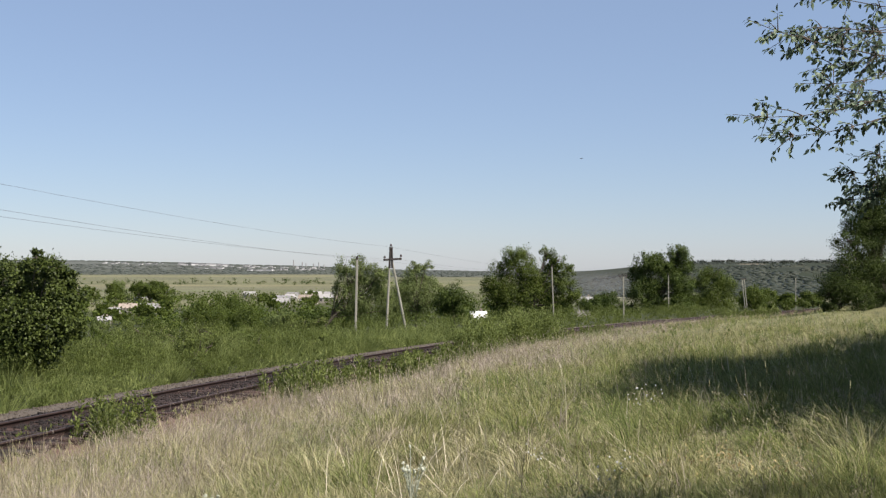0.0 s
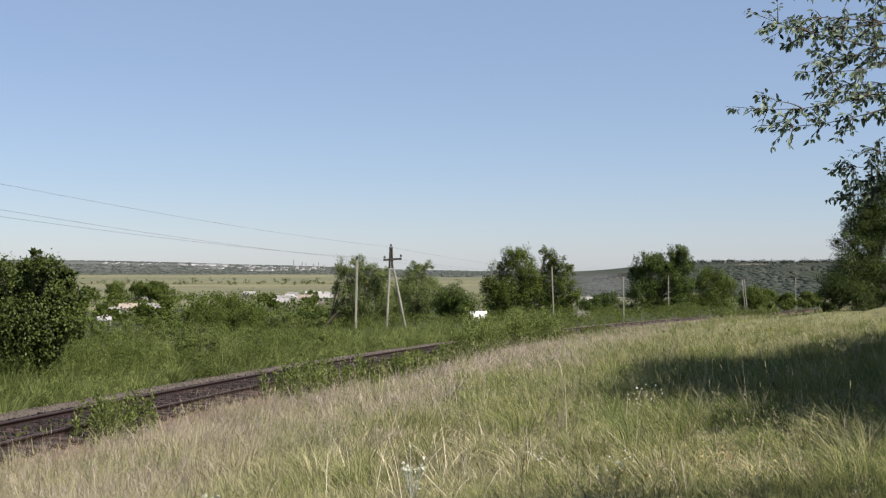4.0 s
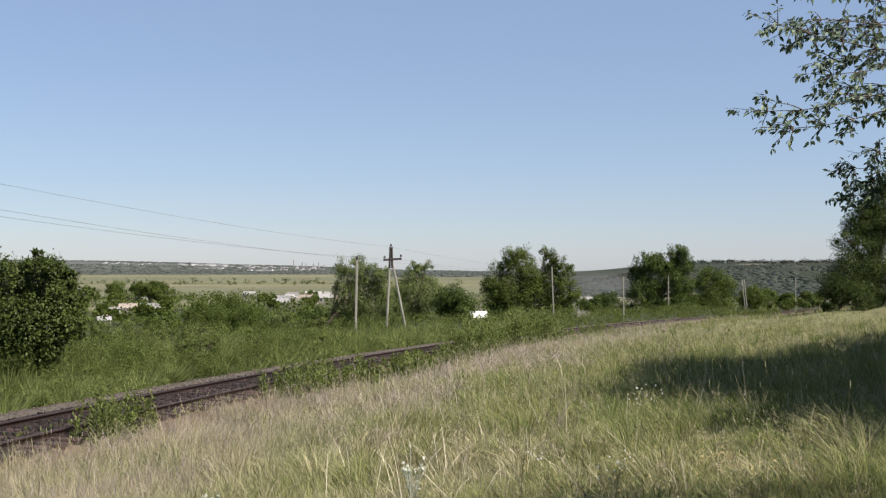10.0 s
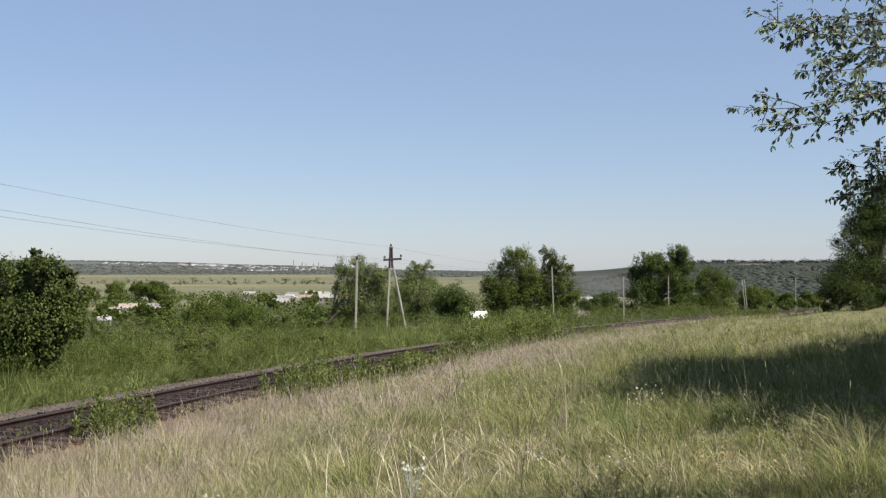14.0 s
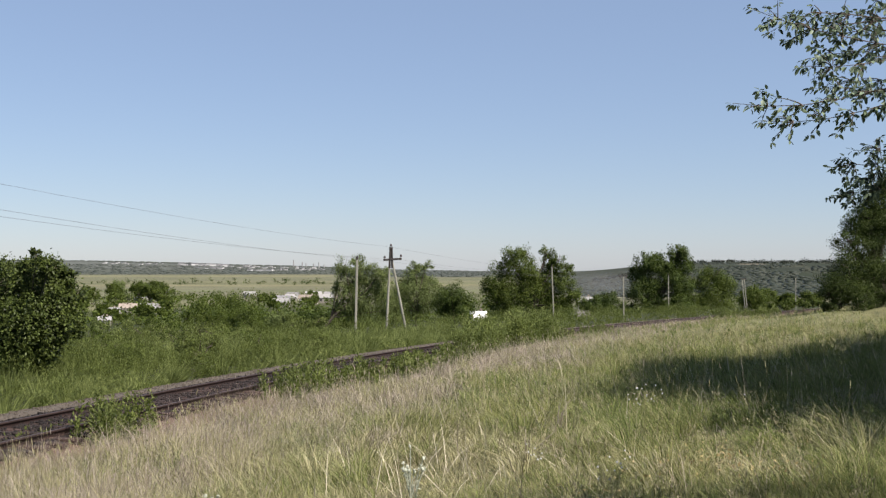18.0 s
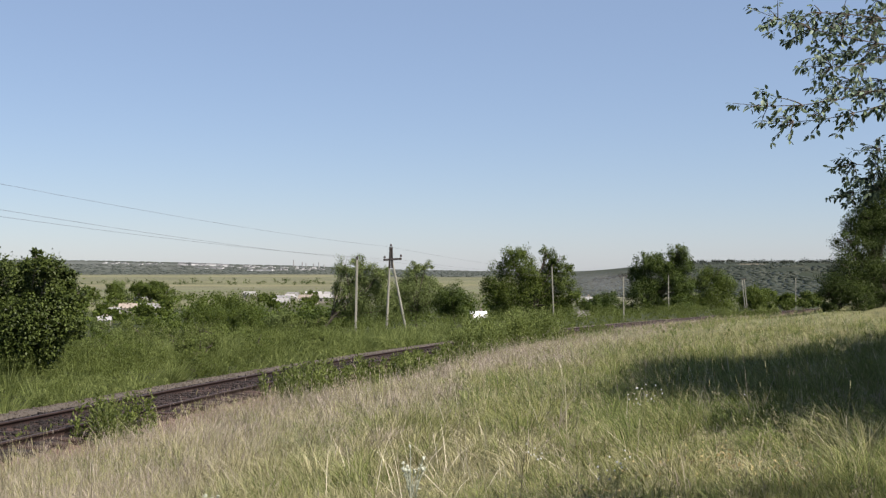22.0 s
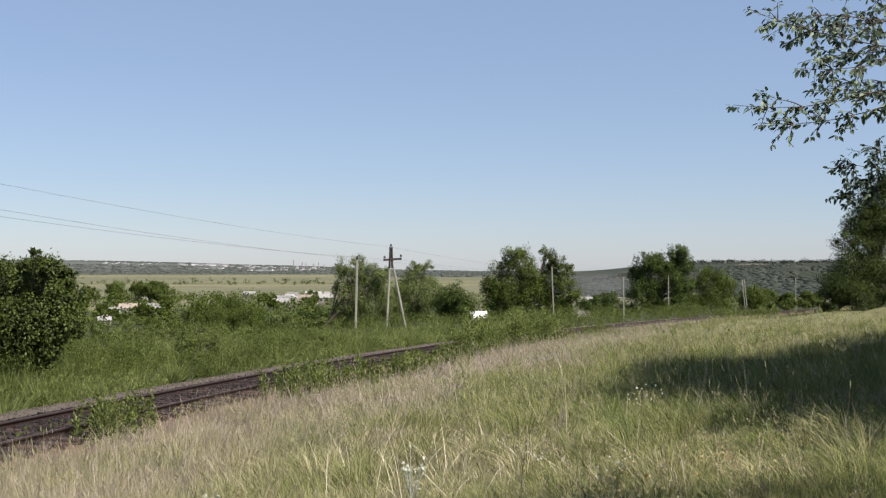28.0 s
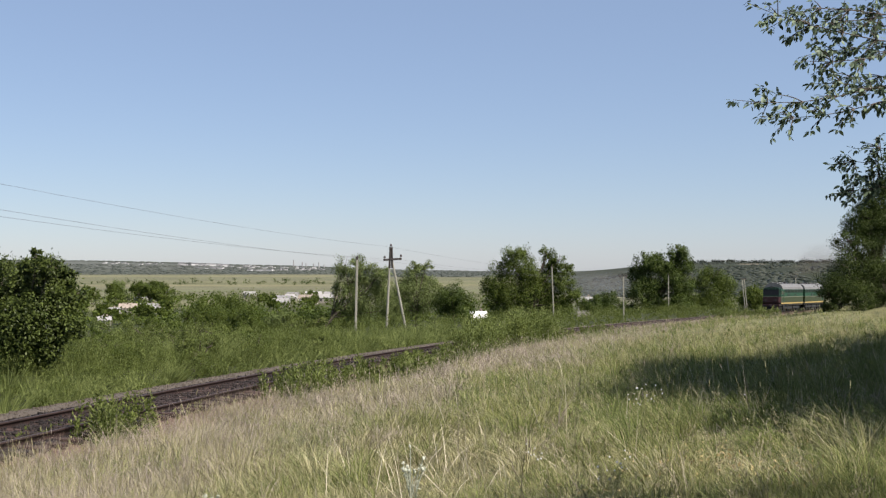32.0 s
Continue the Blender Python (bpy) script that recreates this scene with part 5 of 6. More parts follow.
broad("leafy tree beside the slope that shades the grass", (14.6, 18.0), [((10.8, 16.7, 6.0), 2.0), ((13.9, 19.0, 5.5), 2.5), ((14.6, 22.3, 5.0), 1.7), ((12.8, 14.7, 4.6), 1.9), ((14.0, 17.2, 7.5), 2.0), ((16.3, 25.5, 6.0), 2.0), ((10.2, 17.8, 6.4), 1.4), ((9.4, 15.0, 6.2), 1.4), ((12.4, 19.5, 7.4), 2.3), ((15.6, 16.0, 6.2), 2.4), ((11.8, 20.0, 2.8), 1.9), ((10.4, 16.6, 2.4), 1.7), ((13.6, 24.2, 2.8), 2.2), ((16.4, 29.5, 2.6), 2.2)], 0.52, 20000, LEAF_CREST, 0.22, 62, "trees beside the slope", 0.1)


# ---- village ----
PLASTER = material("whitewashed_wall", (0.19, 0.175, 0.15), (0.31, 0.29, 0.255), 0.4, 0.9, 0.1, "object", vary=0.5)
ROOF_PALE = material("pale_sheet_roof", (0.13, 0.128, 0.12), (0.24, 0.235, 0.22), 0.5, 0.7, 0.1, "object", vary=0.5)
ROOF_TAN = material("tan_roof", (0.13, 0.108, 0.086), (0.21, 0.178, 0.145), 0.5, 0.8, 0.1, "object", vary=0.5)
ROOF_GREY = material("grey_slate_roof", (0.12, 0.12, 0.12), (0.228, 0.222, 0.216), 0.5, 0.8, 0.1, "object", vary=0.5)
GLASS = material("window_glass", (0.012, 0.015, 0.018), (0.03, 0.033, 0.036), 0.5, 0.1, 0.0, spec=0.6)


def house(x, y, w, d, h, yaw, roof, words, lift=0.0, wall=None, panes=True):
    g = ground_point(x, y)
    t = thing("house", words, "house", "village houses", pose(g[0], g[1], g[2] + lift, 0, 0, yaw))
    part("wall", box((w, d, h + 0.5 + lift), (0, 0, h / 2 - 0.25 - lift / 2), 0.02), wall or PLASTER, t)
    rise = 0.28 * d + 0.4
    bm = bmesh.new()
    ow, od = w / 2 + 0.35, d / 2 + 0.4
    low = h - 0.1
    vs = [bm.verts.new(c) for c in ((-ow, -od, low), (ow, -od, low), (ow, od, low), (-ow, od, low), (-ow, 0, low + rise), (ow, 0, low + rise))]
    for f in ((0, 1, 5, 4), (2, 3, 4, 5), (0, 4, 3), (1, 2, 5), (3, 2, 1, 0)):
        bm.faces.new([vs[i] for i in f])
    r = part("roof", bm, roof, t)
    part("chimney", box((0.6, 0.6, 1.5), (w * 0.2, 0.3, low + rise), 0.03), ROOF_TAN, r, "brick chimney")
    for k in range(max(2, int(w / 3.2)) if panes else 0):
        a = -w / 2 + (k + 0.5) * w / max(2, int(w / 3.2))
        win = part("window", box((1.1, 0.1, 1.2), (a, -d / 2 - 0.02, h * 0.52), 0.01), GLASS, t)
        part("window_frame", box((1.3, 0.06, 0.1), (a, -d / 2 - 0.04, h * 0.52 - 0.65), 0.01), PLASTER, win)
    return t


WHITE_ROOF, TAN_HOUSE, GREY_HOUSE = "small village house with a pale metal roof", "small village house with a tan gable roof", "small village house with a grey slate roof"
for (x, y, w, d, h, yaw, roof, words) in (
        (-158, 537, 8.4, 7.0, 3.4, 15, ROOF_TAN, TAN_HOUSE), (-151, 550, 8.8, 6.2, 3.2, -8, ROOF_PALE, WHITE_ROOF), (-139, 519, 7.0, 5.3, 2.8, 5, ROOF_PALE, WHITE_ROOF),
        (-153, 493, 7.9, 6.2, 3.2, 20, ROOF_GREY, GREY_HOUSE), (-136, 430, 5.0, 4.2, 2.4, 18, ROOF_GREY, GREY_HOUSE), (-105, 740, 8, 7, 3.2, 10, ROOF_PALE, WHITE_ROOF),
        (-112, 800, 9, 7, 3.3, -15, ROOF_PALE, WHITE_ROOF), (-98, 810, 12, 8, 3.4, 5, ROOF_PALE, WHITE_ROOF), (-104, 690, 10, 8, 3.4, 25, ROOF_GREY, GREY_HOUSE),
        (-97, 640, 9, 7, 3.1, -12, ROOF_PALE, WHITE_ROOF), (-88, 700, 12, 8, 3.6, 4, ROOF_TAN, TAN_HOUSE), (-76, 720, 14, 8, 3.6, -6, ROOF_PALE, WHITE_ROOF),
        (-66, 705, 11, 8, 3.4, 8, ROOF_TAN, TAN_HOUSE), (-87, 830, 10, 7, 3.2, 0, ROOF_PALE, WHITE_ROOF),
        (-196, 700, 9, 7, 3.2, -18, ROOF_PALE, WHITE_ROOF), (-60, 800, 12, 8, 3.5, 4, ROOF_PALE, WHITE_ROOF),
        (-150, 830, 9, 7, 3.2, -10, ROOF_PALE, WHITE_ROOF)):
    house(x, y, w, d, h, yaw, roof, words)
WHITEWASH = material("fresh_whitewash", (0.6, 0.6, 0.58), (0.78, 0.78, 0.76), 0.6, 0.85, 0.1)
GX = (9.60, 290.00, -14.0)
house(GX[0], 290, 3.8, 5, 2.4, 8, WHITEWASH, "whitewashed outbuilding below the line among bushes", GX[2] - ground_point(GX[0], 290)[2], WHITEWASH, False)
house((55.88, 420.00, -9.92)[0], 420, 6, 6, 3.4, -8, ROOF_PALE, "small white house half hidden behind bushes", 4.5)
house((64.93, 430.00, -9.29)[0], 430, 5, 5, 3.0, 12, ROOF_PALE, "small white house half hidden behind bushes", 5.0)


for i, (bx, by, h, r) in enumerate(((-196, 690, 15, 8), (-187, 700, 16, 9), (-178, 650, 13, 8), (-214, 700, 15, 8), (-208, 680, 13, 7), (-182, 540, 10, 6), (-226, 690, 12, 7), (-165, 640, 7, 4), (-150, 585, 6, 3.5), (-93, 760, 7, 5), (-106, 660, 6, 4), (-84, 680, 5, 4), (-120, 720, 7, 5), (-140, 452, 6.2, 2.8), (-127, 462, 6.6, 2.8), (-150, 470, 7, 3.2), (-138, 485, 7.5, 3), (-133, 440, 5, 2.2), (-118, 455, 6.5, 3), (-80, 650, 5, 4), (-95, 600, 5.5, 3.5))):
    g = ground_point(bx, by)
    rr = np.random.RandomState(200 + i)
    broad("rounded green garden tree in the village", (bx, by), [((bx + rr.normal(0, 0.4) * r, by + rr.normal(0, 0.4) * r, g[2] + h * rr.uniform(0.45, 0.85)), r * rr.uniform(0.45, 0.65)) for _ in range(5)], 1.3, 2600, LEAF_GREY if i == 3 else LEAF, 0.3, 210 + i, "village garden trees", 0.1)


TOWN_GREY = material("grey_town_wall", (0.1, 0.105, 0.11), (0.2, 0.2, 0.2), 0.05, 0.9, 0.0, "object", vary=0.5)
TOWN_WALL = material("pale_town_wall", (0.26, 0.26, 0.255), (0.42, 0.42, 0.41), 0.05, 0.9, 0.0, "object", vary=0.5)


def town():
    rng = np.random.RandomState(15)
    # quarters of the town: bearing from and to, distance from and to, buildings, longest front
    for a0, a1, r0, r1, count, long in ((-17.6, -16.2, 4150, 4300, 8, 16), (-15.9, -14.6, 4150, 4300, 6, 14), (-13.8, -11.4, 4120, 4330, 34, 30), (-13.0, -11.6, 3860, 3960, 10, 22), (-11.2, -8.6, 3950, 4350, 26, 16), (-10.3, -9.0, 3680, 3780, 10, 26), (-8.8, -6.2, 3800, 4300, 34, 15), (-6.2, -3.2, 3900, 4400, 18, 14)):
        for _ in range(count):
            az, r = rng.uniform(a0, a1), rng.uniform(r0, r1)
            x, y = r * math.sin(radians(az)), r * math.cos(radians(az))
            g = ground_point(x, y)
            w, h = rng.uniform(0.3, 1.0) * long, rng.uniform(0.2, 2.2) + (1.6 if long > 25 else 0)
            t = thing("town_block", "distant pale town building on the far ridge", "building", "far town buildings", pose(*g, 0, 0, rng.uniform(-20, 20)))
            part("wall", box((w, 14, h + 3), (0, 0, h / 2 + 0.5)), TOWN_WALL if rng.rand() < 0.55 else TOWN_GREY, t)
            part("roof", box((w + 0.6, 14.6, 0.6), (0, 0, h + 2.2)), ROOF_GREY, t)
    for az, r, h in ((-7.95, 4400, 26), (-7.5, 4420, 19), (-7.3, 4380, 15), (-6.9, 4420, 14), (-6.62, 4400, 19), (-6.35, 4410, 12)):
        x, y = r * math.sin(radians(az)), r * math.cos(radians(az))
        g = ground_point(x, y)
        t = thing("works_tower", "tall grey tower of a distant works", "tower", "far towers", pose(*g))
        part("shaft", rod((0, 0, -2), (0, 0, h), 2.6, 1.8, 10), ROOF_GREY, t)
        part("rim", rod((0, 0, h), (0, 0, h + 1.5), 2.2, 2.2, 10), ROOF_GREY, t)


town()


# ---- dust over the valley, smoke ----
def vapour(name, colour, density):
    """Thin vapour: mostly clear, thinning out to the puff's rim."""
    m = bpy.data.materials.new(name)
    m.use_nodes = True
    n, l = m.node_tree.nodes, m.node_tree.links
    n.remove(n["Principled BSDF"])
    co = n.new("ShaderNodeTexCoord")
    sep = n.new("ShaderNodeVectorMath")
    sep.operation = "MULTIPLY"
    sep.inputs[1].default_value = (1, 0, 1)
    l.new(co.outputs["Object"], sep.inputs[0])
    ln = n.new("ShaderNodeVectorMath")
    ln.operation = "LENGTH"
    l.new(sep.outputs[0], ln.inputs[0])
    fall = n.new("ShaderNodeMapRange")
    fall.interpolation_type = "SMOOTHSTEP"
    fall.inputs[1].default_value, fall.inputs[2].default_value = 0.15, 0.98
    fall.inputs[3].default_value, fall.inputs[4].default_value = density, 0.0
    l.new(ln.outputs["Value"], fall.inputs[0])
    noi = n.new("ShaderNodeTexNoise")
    noi.inputs["Scale"].default_value, noi.inputs["Detail"].default_value = 2.2, 4
    l.new(co.outputs["Object"], noi.inputs["Vector"])
    mul = n.new("ShaderNodeMath")
    mul.operation = "MULTIPLY"
    l.new(fall.outputs[0], mul.inputs[0])
    l.new(noi.outputs["Fac"], mul.inputs[1])
    tr, di, mx = n.new("ShaderNodeBsdfTransparent"), n.new("ShaderNodeBsdfDiffuse"), n.new("ShaderNodeMixShader")
    di.inputs[0].default_value = (*colour, 1)
    l.new(mul.outputs[0], mx.inputs[0])
    l.new(tr.outputs[0], mx.inputs[1])
    l.new(di.outputs[0], mx.inputs[2])
    l.new(mx.outputs[0], n["Material Output"].inputs[0])
    return m


DUST = vapour("dust", (0.17, 0.176, 0.18), 0.24)
SMOKE = vapour("diesel_smoke", (0.09, 0.08, 0.075), 0.18)


def puff(name, label, place, size, mat, parent=None):
    bm = bmesh.new()
    bmesh.ops.create_icosphere(bm, subdivisions=3, radius=1)
    for v in bm.verts:
        v.co *= 1 + 0.06 * noise.noise(v.co * 2.3)
    me = bpy.data.meshes.new(name)
    bm.to_mesh(me)
    bm.free()
    me.materials.append(mat)
    for p in me.polygons:
        p.use_smooth = True
    ob = new(name, me)
    ob.matrix_basis = Matrix.Translation(place) @ Matrix.Diagonal((*size, 1))
    if parent:
        ob.parent = parent
    else:
        tagged(ob, label, "dust", "dust cloud")
    return ob


for place, size in (((111.57, 760.00, -12.84), (30, 8, 13)), ((103.93, 800.00, -8.53), (40, 8, 12)), ((136.85, 820.00, -8.78), (34, 8, 12))):
    puff("dust_cloud", "thin grey dust drifting over the valley", place, size, DUST)


# ---- herbs in the foreground grass ----
PETAL = leafy("white_petal", (0.36, 0.36, 0.348), (0.51, 0.51, 0.492), 0.3)
DRY_LEAF = leafy("yellowed_leaf", (0.27, 0.198, 0.084), (0.45, 0.36, 0.18), 0.3)
THISTLE = leafy("grey_thistle", (0.24, 0.265, 0.2), (0.4, 0.42, 0.33), 0.3)


def herb(name, words, place, h, stems, head, head_mat, stem_mat, rng, group, leaf=0.05, thick=0.006):
    """A few branching stems with leaves, each topped by a small head."""
    g = ground_point(place[0], place[1])
    t = thing(name, words, "plant", group, pose(*g))
    leaves = []
    for _ in range(stems):
        a, k = rng.uniform(0, 6.28), rng.uniform(0.03, 0.2)
        hh = h * rng.uniform(0.6, 1.1)
        q = np.linspace(0, 1, 6)[:, None]
        line = np.array([math.cos(a) * k * hh, math.sin(a) * k * hh, hh]) * q + np.array([math.cos(a), math.sin(a), 0]) * 0.06 * q ** 2
        v, f = tube(line, np.linspace(thick, thick / 2, 6), 5)
        st = part("stem", mesh_of("stem", v, f, stem_mat), stem_mat, t)
        p = line[rng.randint(1, 6, 9)]
        leaves.append(leaf_quads(p, leaf, rng, -0.3, 0.3))
        bm = bmesh.new()
        bmesh.ops.create_icosphere(bm, subdivisions=1, radius=head * rng.uniform(0.7, 1.2), matrix=Matrix.Translation(line[-1]))
        for v in bm.verts:
            v.co += Vector(rng.normal(0, head * 0.18, 3))
        part("flower_head", bm, head_mat, st)
    v, f = joined(leaves)
    tagged(part("foliage", mesh_of("foliage", v, f, stem_mat), stem_mat, t), kind="stuff")
    return t


def build_herbs():
    rng = np.random.RandomState(19)
    for p, h, k in (((-0.28, 9.30, 0), 0.44, 9), ((-0.24, 9.36, 0), 0.34, 5), ((-1.95, 9.3, 0), 0.3, 5), ((-2.3, 9.5, 0), 0.26, 4)):
        herb("thistle", "pale grey-green thistle with round heads in the grass", p, h, k, 0.017, THISTLE, THISTLE, rng, "thistles", 0.03, 0.005)
    for p, h, k in (((1.39, 8.60, 0.09), 0.34, 9), ((1.30, 8.40, 0.03), 0.26, 6), ((2.44, 13.00, 0.07), 0.5, 9), ((0.83, 9.7, 0), 0.3, 9), ((2.39, 13.20, 0.01), 0.4, 6), ((2.62, 13.40, 0.05), 0.45, 6), ((3.54, 13.00, 0.07), 0.4, 3)):
        herb("wildflower", "slender wildflower with tiny white heads", p, h, k, 0.009, PETAL, SWARD, rng, "white wildflowers", 0.03, 0.0022)
    for p, n, r in (((2.35, 9.20, 0.13), 90, 0.3), ((2.66, 8.20, 0.05), 40, 0.16), ((1.13, 7.80, 0.06), 26, 0.2), ((2.44, 8.80, 0.10), 36, 0.2), ((0.68, 8.00, 0.11), 22, 0.14), ((1.56, 8.80, 0.10), 30, 0.25), ((1.02, 7.60, 0.04), 20, 0.2)):
        x, y = p[0] + rng.normal(0, r, n), p[1] + rng.normal(0, r, n)
        z = ground_z(x, y) + rng.uniform(0.08, 0.28, n)
        v, f = leaf_quads(np.stack([x, y, z], -1), 0.034, rng, 0.2, 0.4)
        tagged(new("yellowed_leaves", mesh_of("yellowed_leaves", v, f, DRY_LEAF)), "yellowed dry leaves caught in the grass", "leaves", kind="stuff")


build_herbs()


# ---- locomotive ----
LOCO_GREEN = material("green_loco_paint", (0.002, 0.024, 0.01), (0.004, 0.042, 0.019), 0.8, 0.5, 0.03, spec=0.35)
LOCO_OLIVE = material("olive_loco_paint", (0.012, 0.019, 0.005), (0.022, 0.031, 0.009), 0.8, 0.5, 0.03, spec=0.4)
LOCO_RED = material("dark_red_loco_paint", (0.014, 0.003, 0.003), (0.028, 0.006, 0.006), 0.8, 0.5, 0.03, spec=0.35)
LOCO_ROOF = material("grey_loco_roof", (0.07, 0.073, 0.07), (0.14, 0.14, 0.137), 0.9, 0.6, 0.05)
LOCO_YELLOW = material("yellow_stripe_paint", (0.21, 0.15, 0.048), (0.3, 0.222, 0.084), 1.0, 0.5, 0.0)
LOCO_PALE = material("pale_stripe_paint", (0.1, 0.105, 0.075), (0.15, 0.15, 0.11), 1.0, 0.5, 0.0)
# dark green of window band and cab roof; on the cab front, painted shade
LOCO_SHADE_AND_BAND = material("front_shade_and_band_green", (0.001, 0.007, 0.003), (0.002, 0.013, 0.006), 0.8, 0.5, 0.03, spec=0.25)
CAB_GLASS = material("dark_cab_glass", (0.004, 0.005, 0.006), (0.01, 0.011, 0.012), 0.5, 0.35, 0.0, spec=0.15)
LAMP_GLASS = material("headlamp_glass", (0.03, 0.03, 0.028), (0.06, 0.06, 0.055), 1.0, 0.15, 0.0)


def slab(outline, x0, x1):
    """A cross-section (y, z) drawn out along x."""
    bm = bmesh.new()
    a = [bm.verts.new((x0, y, z)) for y, z in outline]
    b = [bm.verts.new((x1, y, z)) for y, z in outline]
    n = len(outline)
    for i in range(n):
        bm.faces.new((a[i], a[(i + 1) % n], b[(i + 1) % n], b[i]))
    bm.faces.new(a[::-1])
    bm.faces.new(b)
    return bm


def wheelset(parent, x):
    bm = rod((x, -0.72, 0.525), (x, 0.72, 0.525), 0.09, 0.09, 10)
    ax = part("axle", bm, STEEL, parent)
    for s in (-1, 1):
        bm = rod((x, s * 0.73, 0.525), (x, s * 0.87, 0.525), 0.56, 0.525, 24)
        rod((x, s * 0.86, 0.525), (x, s * 0.93, 0.525), 0.14, 0.12, 12, bm)
        part("wheel", bm, STEEL, ax)


def loco_section(words):
    """One unit of the double diesel; its cab looks along +x, its rail is at z = 0, its front at x = 0."""
    t = thing("diesel_locomotive", words, "locomotive", "double diesel locomotive")
    hw, L = 1.47, 16.6
    part("underframe", box((L, 2.7, 0.35), (-L / 2 - 0.2, 0, 1.22), 0.03), STEEL, t)
    part("upper_body", slab([(-hw, 2.55), (hw, 2.55), (hw, 3.75), (-hw, 3.75)], -L, -1.0), LOCO_GREEN, t, "bright green upper side")
    part("lower_body", slab([(-hw - 0.002, 1.58), (hw + 0.002, 1.58), (hw + 0.002, 2.48), (-hw - 0.002, 2.48)], -L, -0.9), LOCO_OLIVE, t, "olive green lower side")
    arch = [(-hw, 3.75), (hw, 3.75), (hw - 0.06, 4.15), (hw - 0.35, 4.52), (0.5, 4.72), (-0.5, 4.72), (-hw + 0.35, 4.52), (-hw + 0.06, 4.15)]
    roof = part("roof", slab(arch, -L, -2.0), LOCO_ROOF, t, "weathered light grey roof")
    for x in (-4.6, -7.0, -12.6):
        part("roof_fan", rod((x, 0, 4.68), (x, 0, 4.86), 0.75, 0.7, 16), STEEL, roof)
    part("exhaust_stack", box((0.7, 0.5, 0.35), (-9.4, 0, 4.84), 0.04), STEEL, roof)
    hatch = part("roof_hatch", box((2.6, 1.7, 0.22), (-3.9, 0, 4.76), 0.08), LOCO_ROOF, roof, "pale raised roof hatch")
    part("hatch_rim", box((2.7, 1.8, 0.05), (-3.9, 0, 4.7), 0.01), STEEL, hatch)
    for y in (-0.45, 0.45):
        part("horn", rod((-2.9, y, 4.78), (-2.3, y, 4.8), 0.05, 0.11, 8), LOCO_ROOF, roof)
    # cab
    bm = slab([(-hw, 1.58), (hw, 1.58), (hw, 2.5), (-hw, 2.5)], -0.9, -0.15)
    for v in bm.verts:
        if v.co.x > -0.5:
            v.co.y *= 0.86
    part("nose", bm, LOCO_RED, t, "dark red nose")
    bm = slab([(-hw, 2.55), (hw, 2.55), (hw - 0.05, 3.72), (-hw + 0.05, 3.72)], -1.0, -0.25)
    for v in bm.verts:
        if v.co.x > -0.5:
            v.co.y *= 0.88
            v.co.x -= 0.28 * (v.co.z - 2.55)
    cab = part("cab_front", bm, LOCO_SHADE_AND_BAND, t, "green cab front darkened as if in shade")
    bm = slab([(-hw + 0.02, 3.73), (hw - 0.02, 3.73), (hw - 0.2, 3.98), (0.4, 4.14), (-0.4, 4.14), (-hw + 0.2, 3.98)], -2.1, -0.5)
    for v in bm.verts:
        if v.co.x > -0.8:
            v.co.y *= 0.88
            v.co.x -= 0.5 * (v.co.z - 3.7)
    part("cab_roof", bm, LOCO_SHADE_AND_BAND, t, "dark green cab roof")
    for y in (-0.62, 0.62):
        part("windscreen", box((0.05, 1.22, 0.92), (-0.46, y, 3.24), 0.015, turn=pose(0, 0, 0, 0, -16, 0)), CAB_GLASS, cab)
        part("lamp", rod((-0.3, y * 1.3, 1.95), (-0.08, y * 1.3, 1.95), 0.14, 0.14, 12), LAMP_GLASS, cab, "small round front lamp")
    part("headlight", rod((-0.75, 0, 4.1), (-0.58, 0, 4.1), 0.2, 0.2, 14), LAMP_GLASS, cab, "round central headlight")
    for side in (-1, 1):
        y = side * (hw + 0.012)
        part("pale_stripe", box((L - 0.9, 0.02, 0.075), (-L / 2 - 0.45, y, 2.515), 0), LOCO_PALE, t)
        part("yellow_stripe", box((L - 0.9, 0.02, 0.22), (-L / 2 - 0.45, y, 1.46), 0), LOCO_YELLOW, t)
        part("cab_window", box((0.9, 0.03, 0.62), (-1.75, y, 3.22), 0.02), GLASS, t)
        d = part("cab_door", box((0.62, 0.03, 1.9), (-2.8, y, 2.6), 0.02), LOCO_GREEN, t)
        part("door_window", box((0.4, 0.02, 0.55), (-2.8, y + side * 0.02, 3.2), 0.01), GLASS, d)
        part("window_band", box((L - 3.4, 0.02, 0.52), (-L / 2 - 1.65, y - side * 0.004, 3.46), 0), LOCO_SHADE_AND_BAND, t, "dark green band along the side windows")
        for x in (-5.0, -7.4, -9.8, -12.2, -14.2):
            part("side_window", box((0.75, 0.03, 0.4), (x, y, 3.46), 0.02), CAB_GLASS, t)
        for x in (-6.2, -11.0):
            g = part("grille", box((1.4, 0.03, 0.5), (x, y, 2.85), 0.01), STEEL, t)
            for k in range(4):
                part("slat", box((1.36, 0.03, 0.03), (x, y + side * 0.02, 2.68 + 0.11 * k), 0), LOCO_GREEN, g)
        part("handrail", rod((-2.35, y + side * 0.05, 1.5), (-2.35, y + side * 0.05, 3.2), 0.02, 0.02, 6), LOCO_PALE, t)
        part("step", box((0.5, 0.25, 0.9), (-2.8, side * 1.3, 0.75), 0.02), STEEL, t)
        part("buffer", rod((-0.2, side * 0.87, 1.06), (0.32, side * 0.87, 1.06), 0.1, 0.22, 14), STEEL, t)
    part("front_stripe", box((0.02, 2.5, 0.08), (-0.2, 0, 2.53), 0), LOCO_PALE, t)
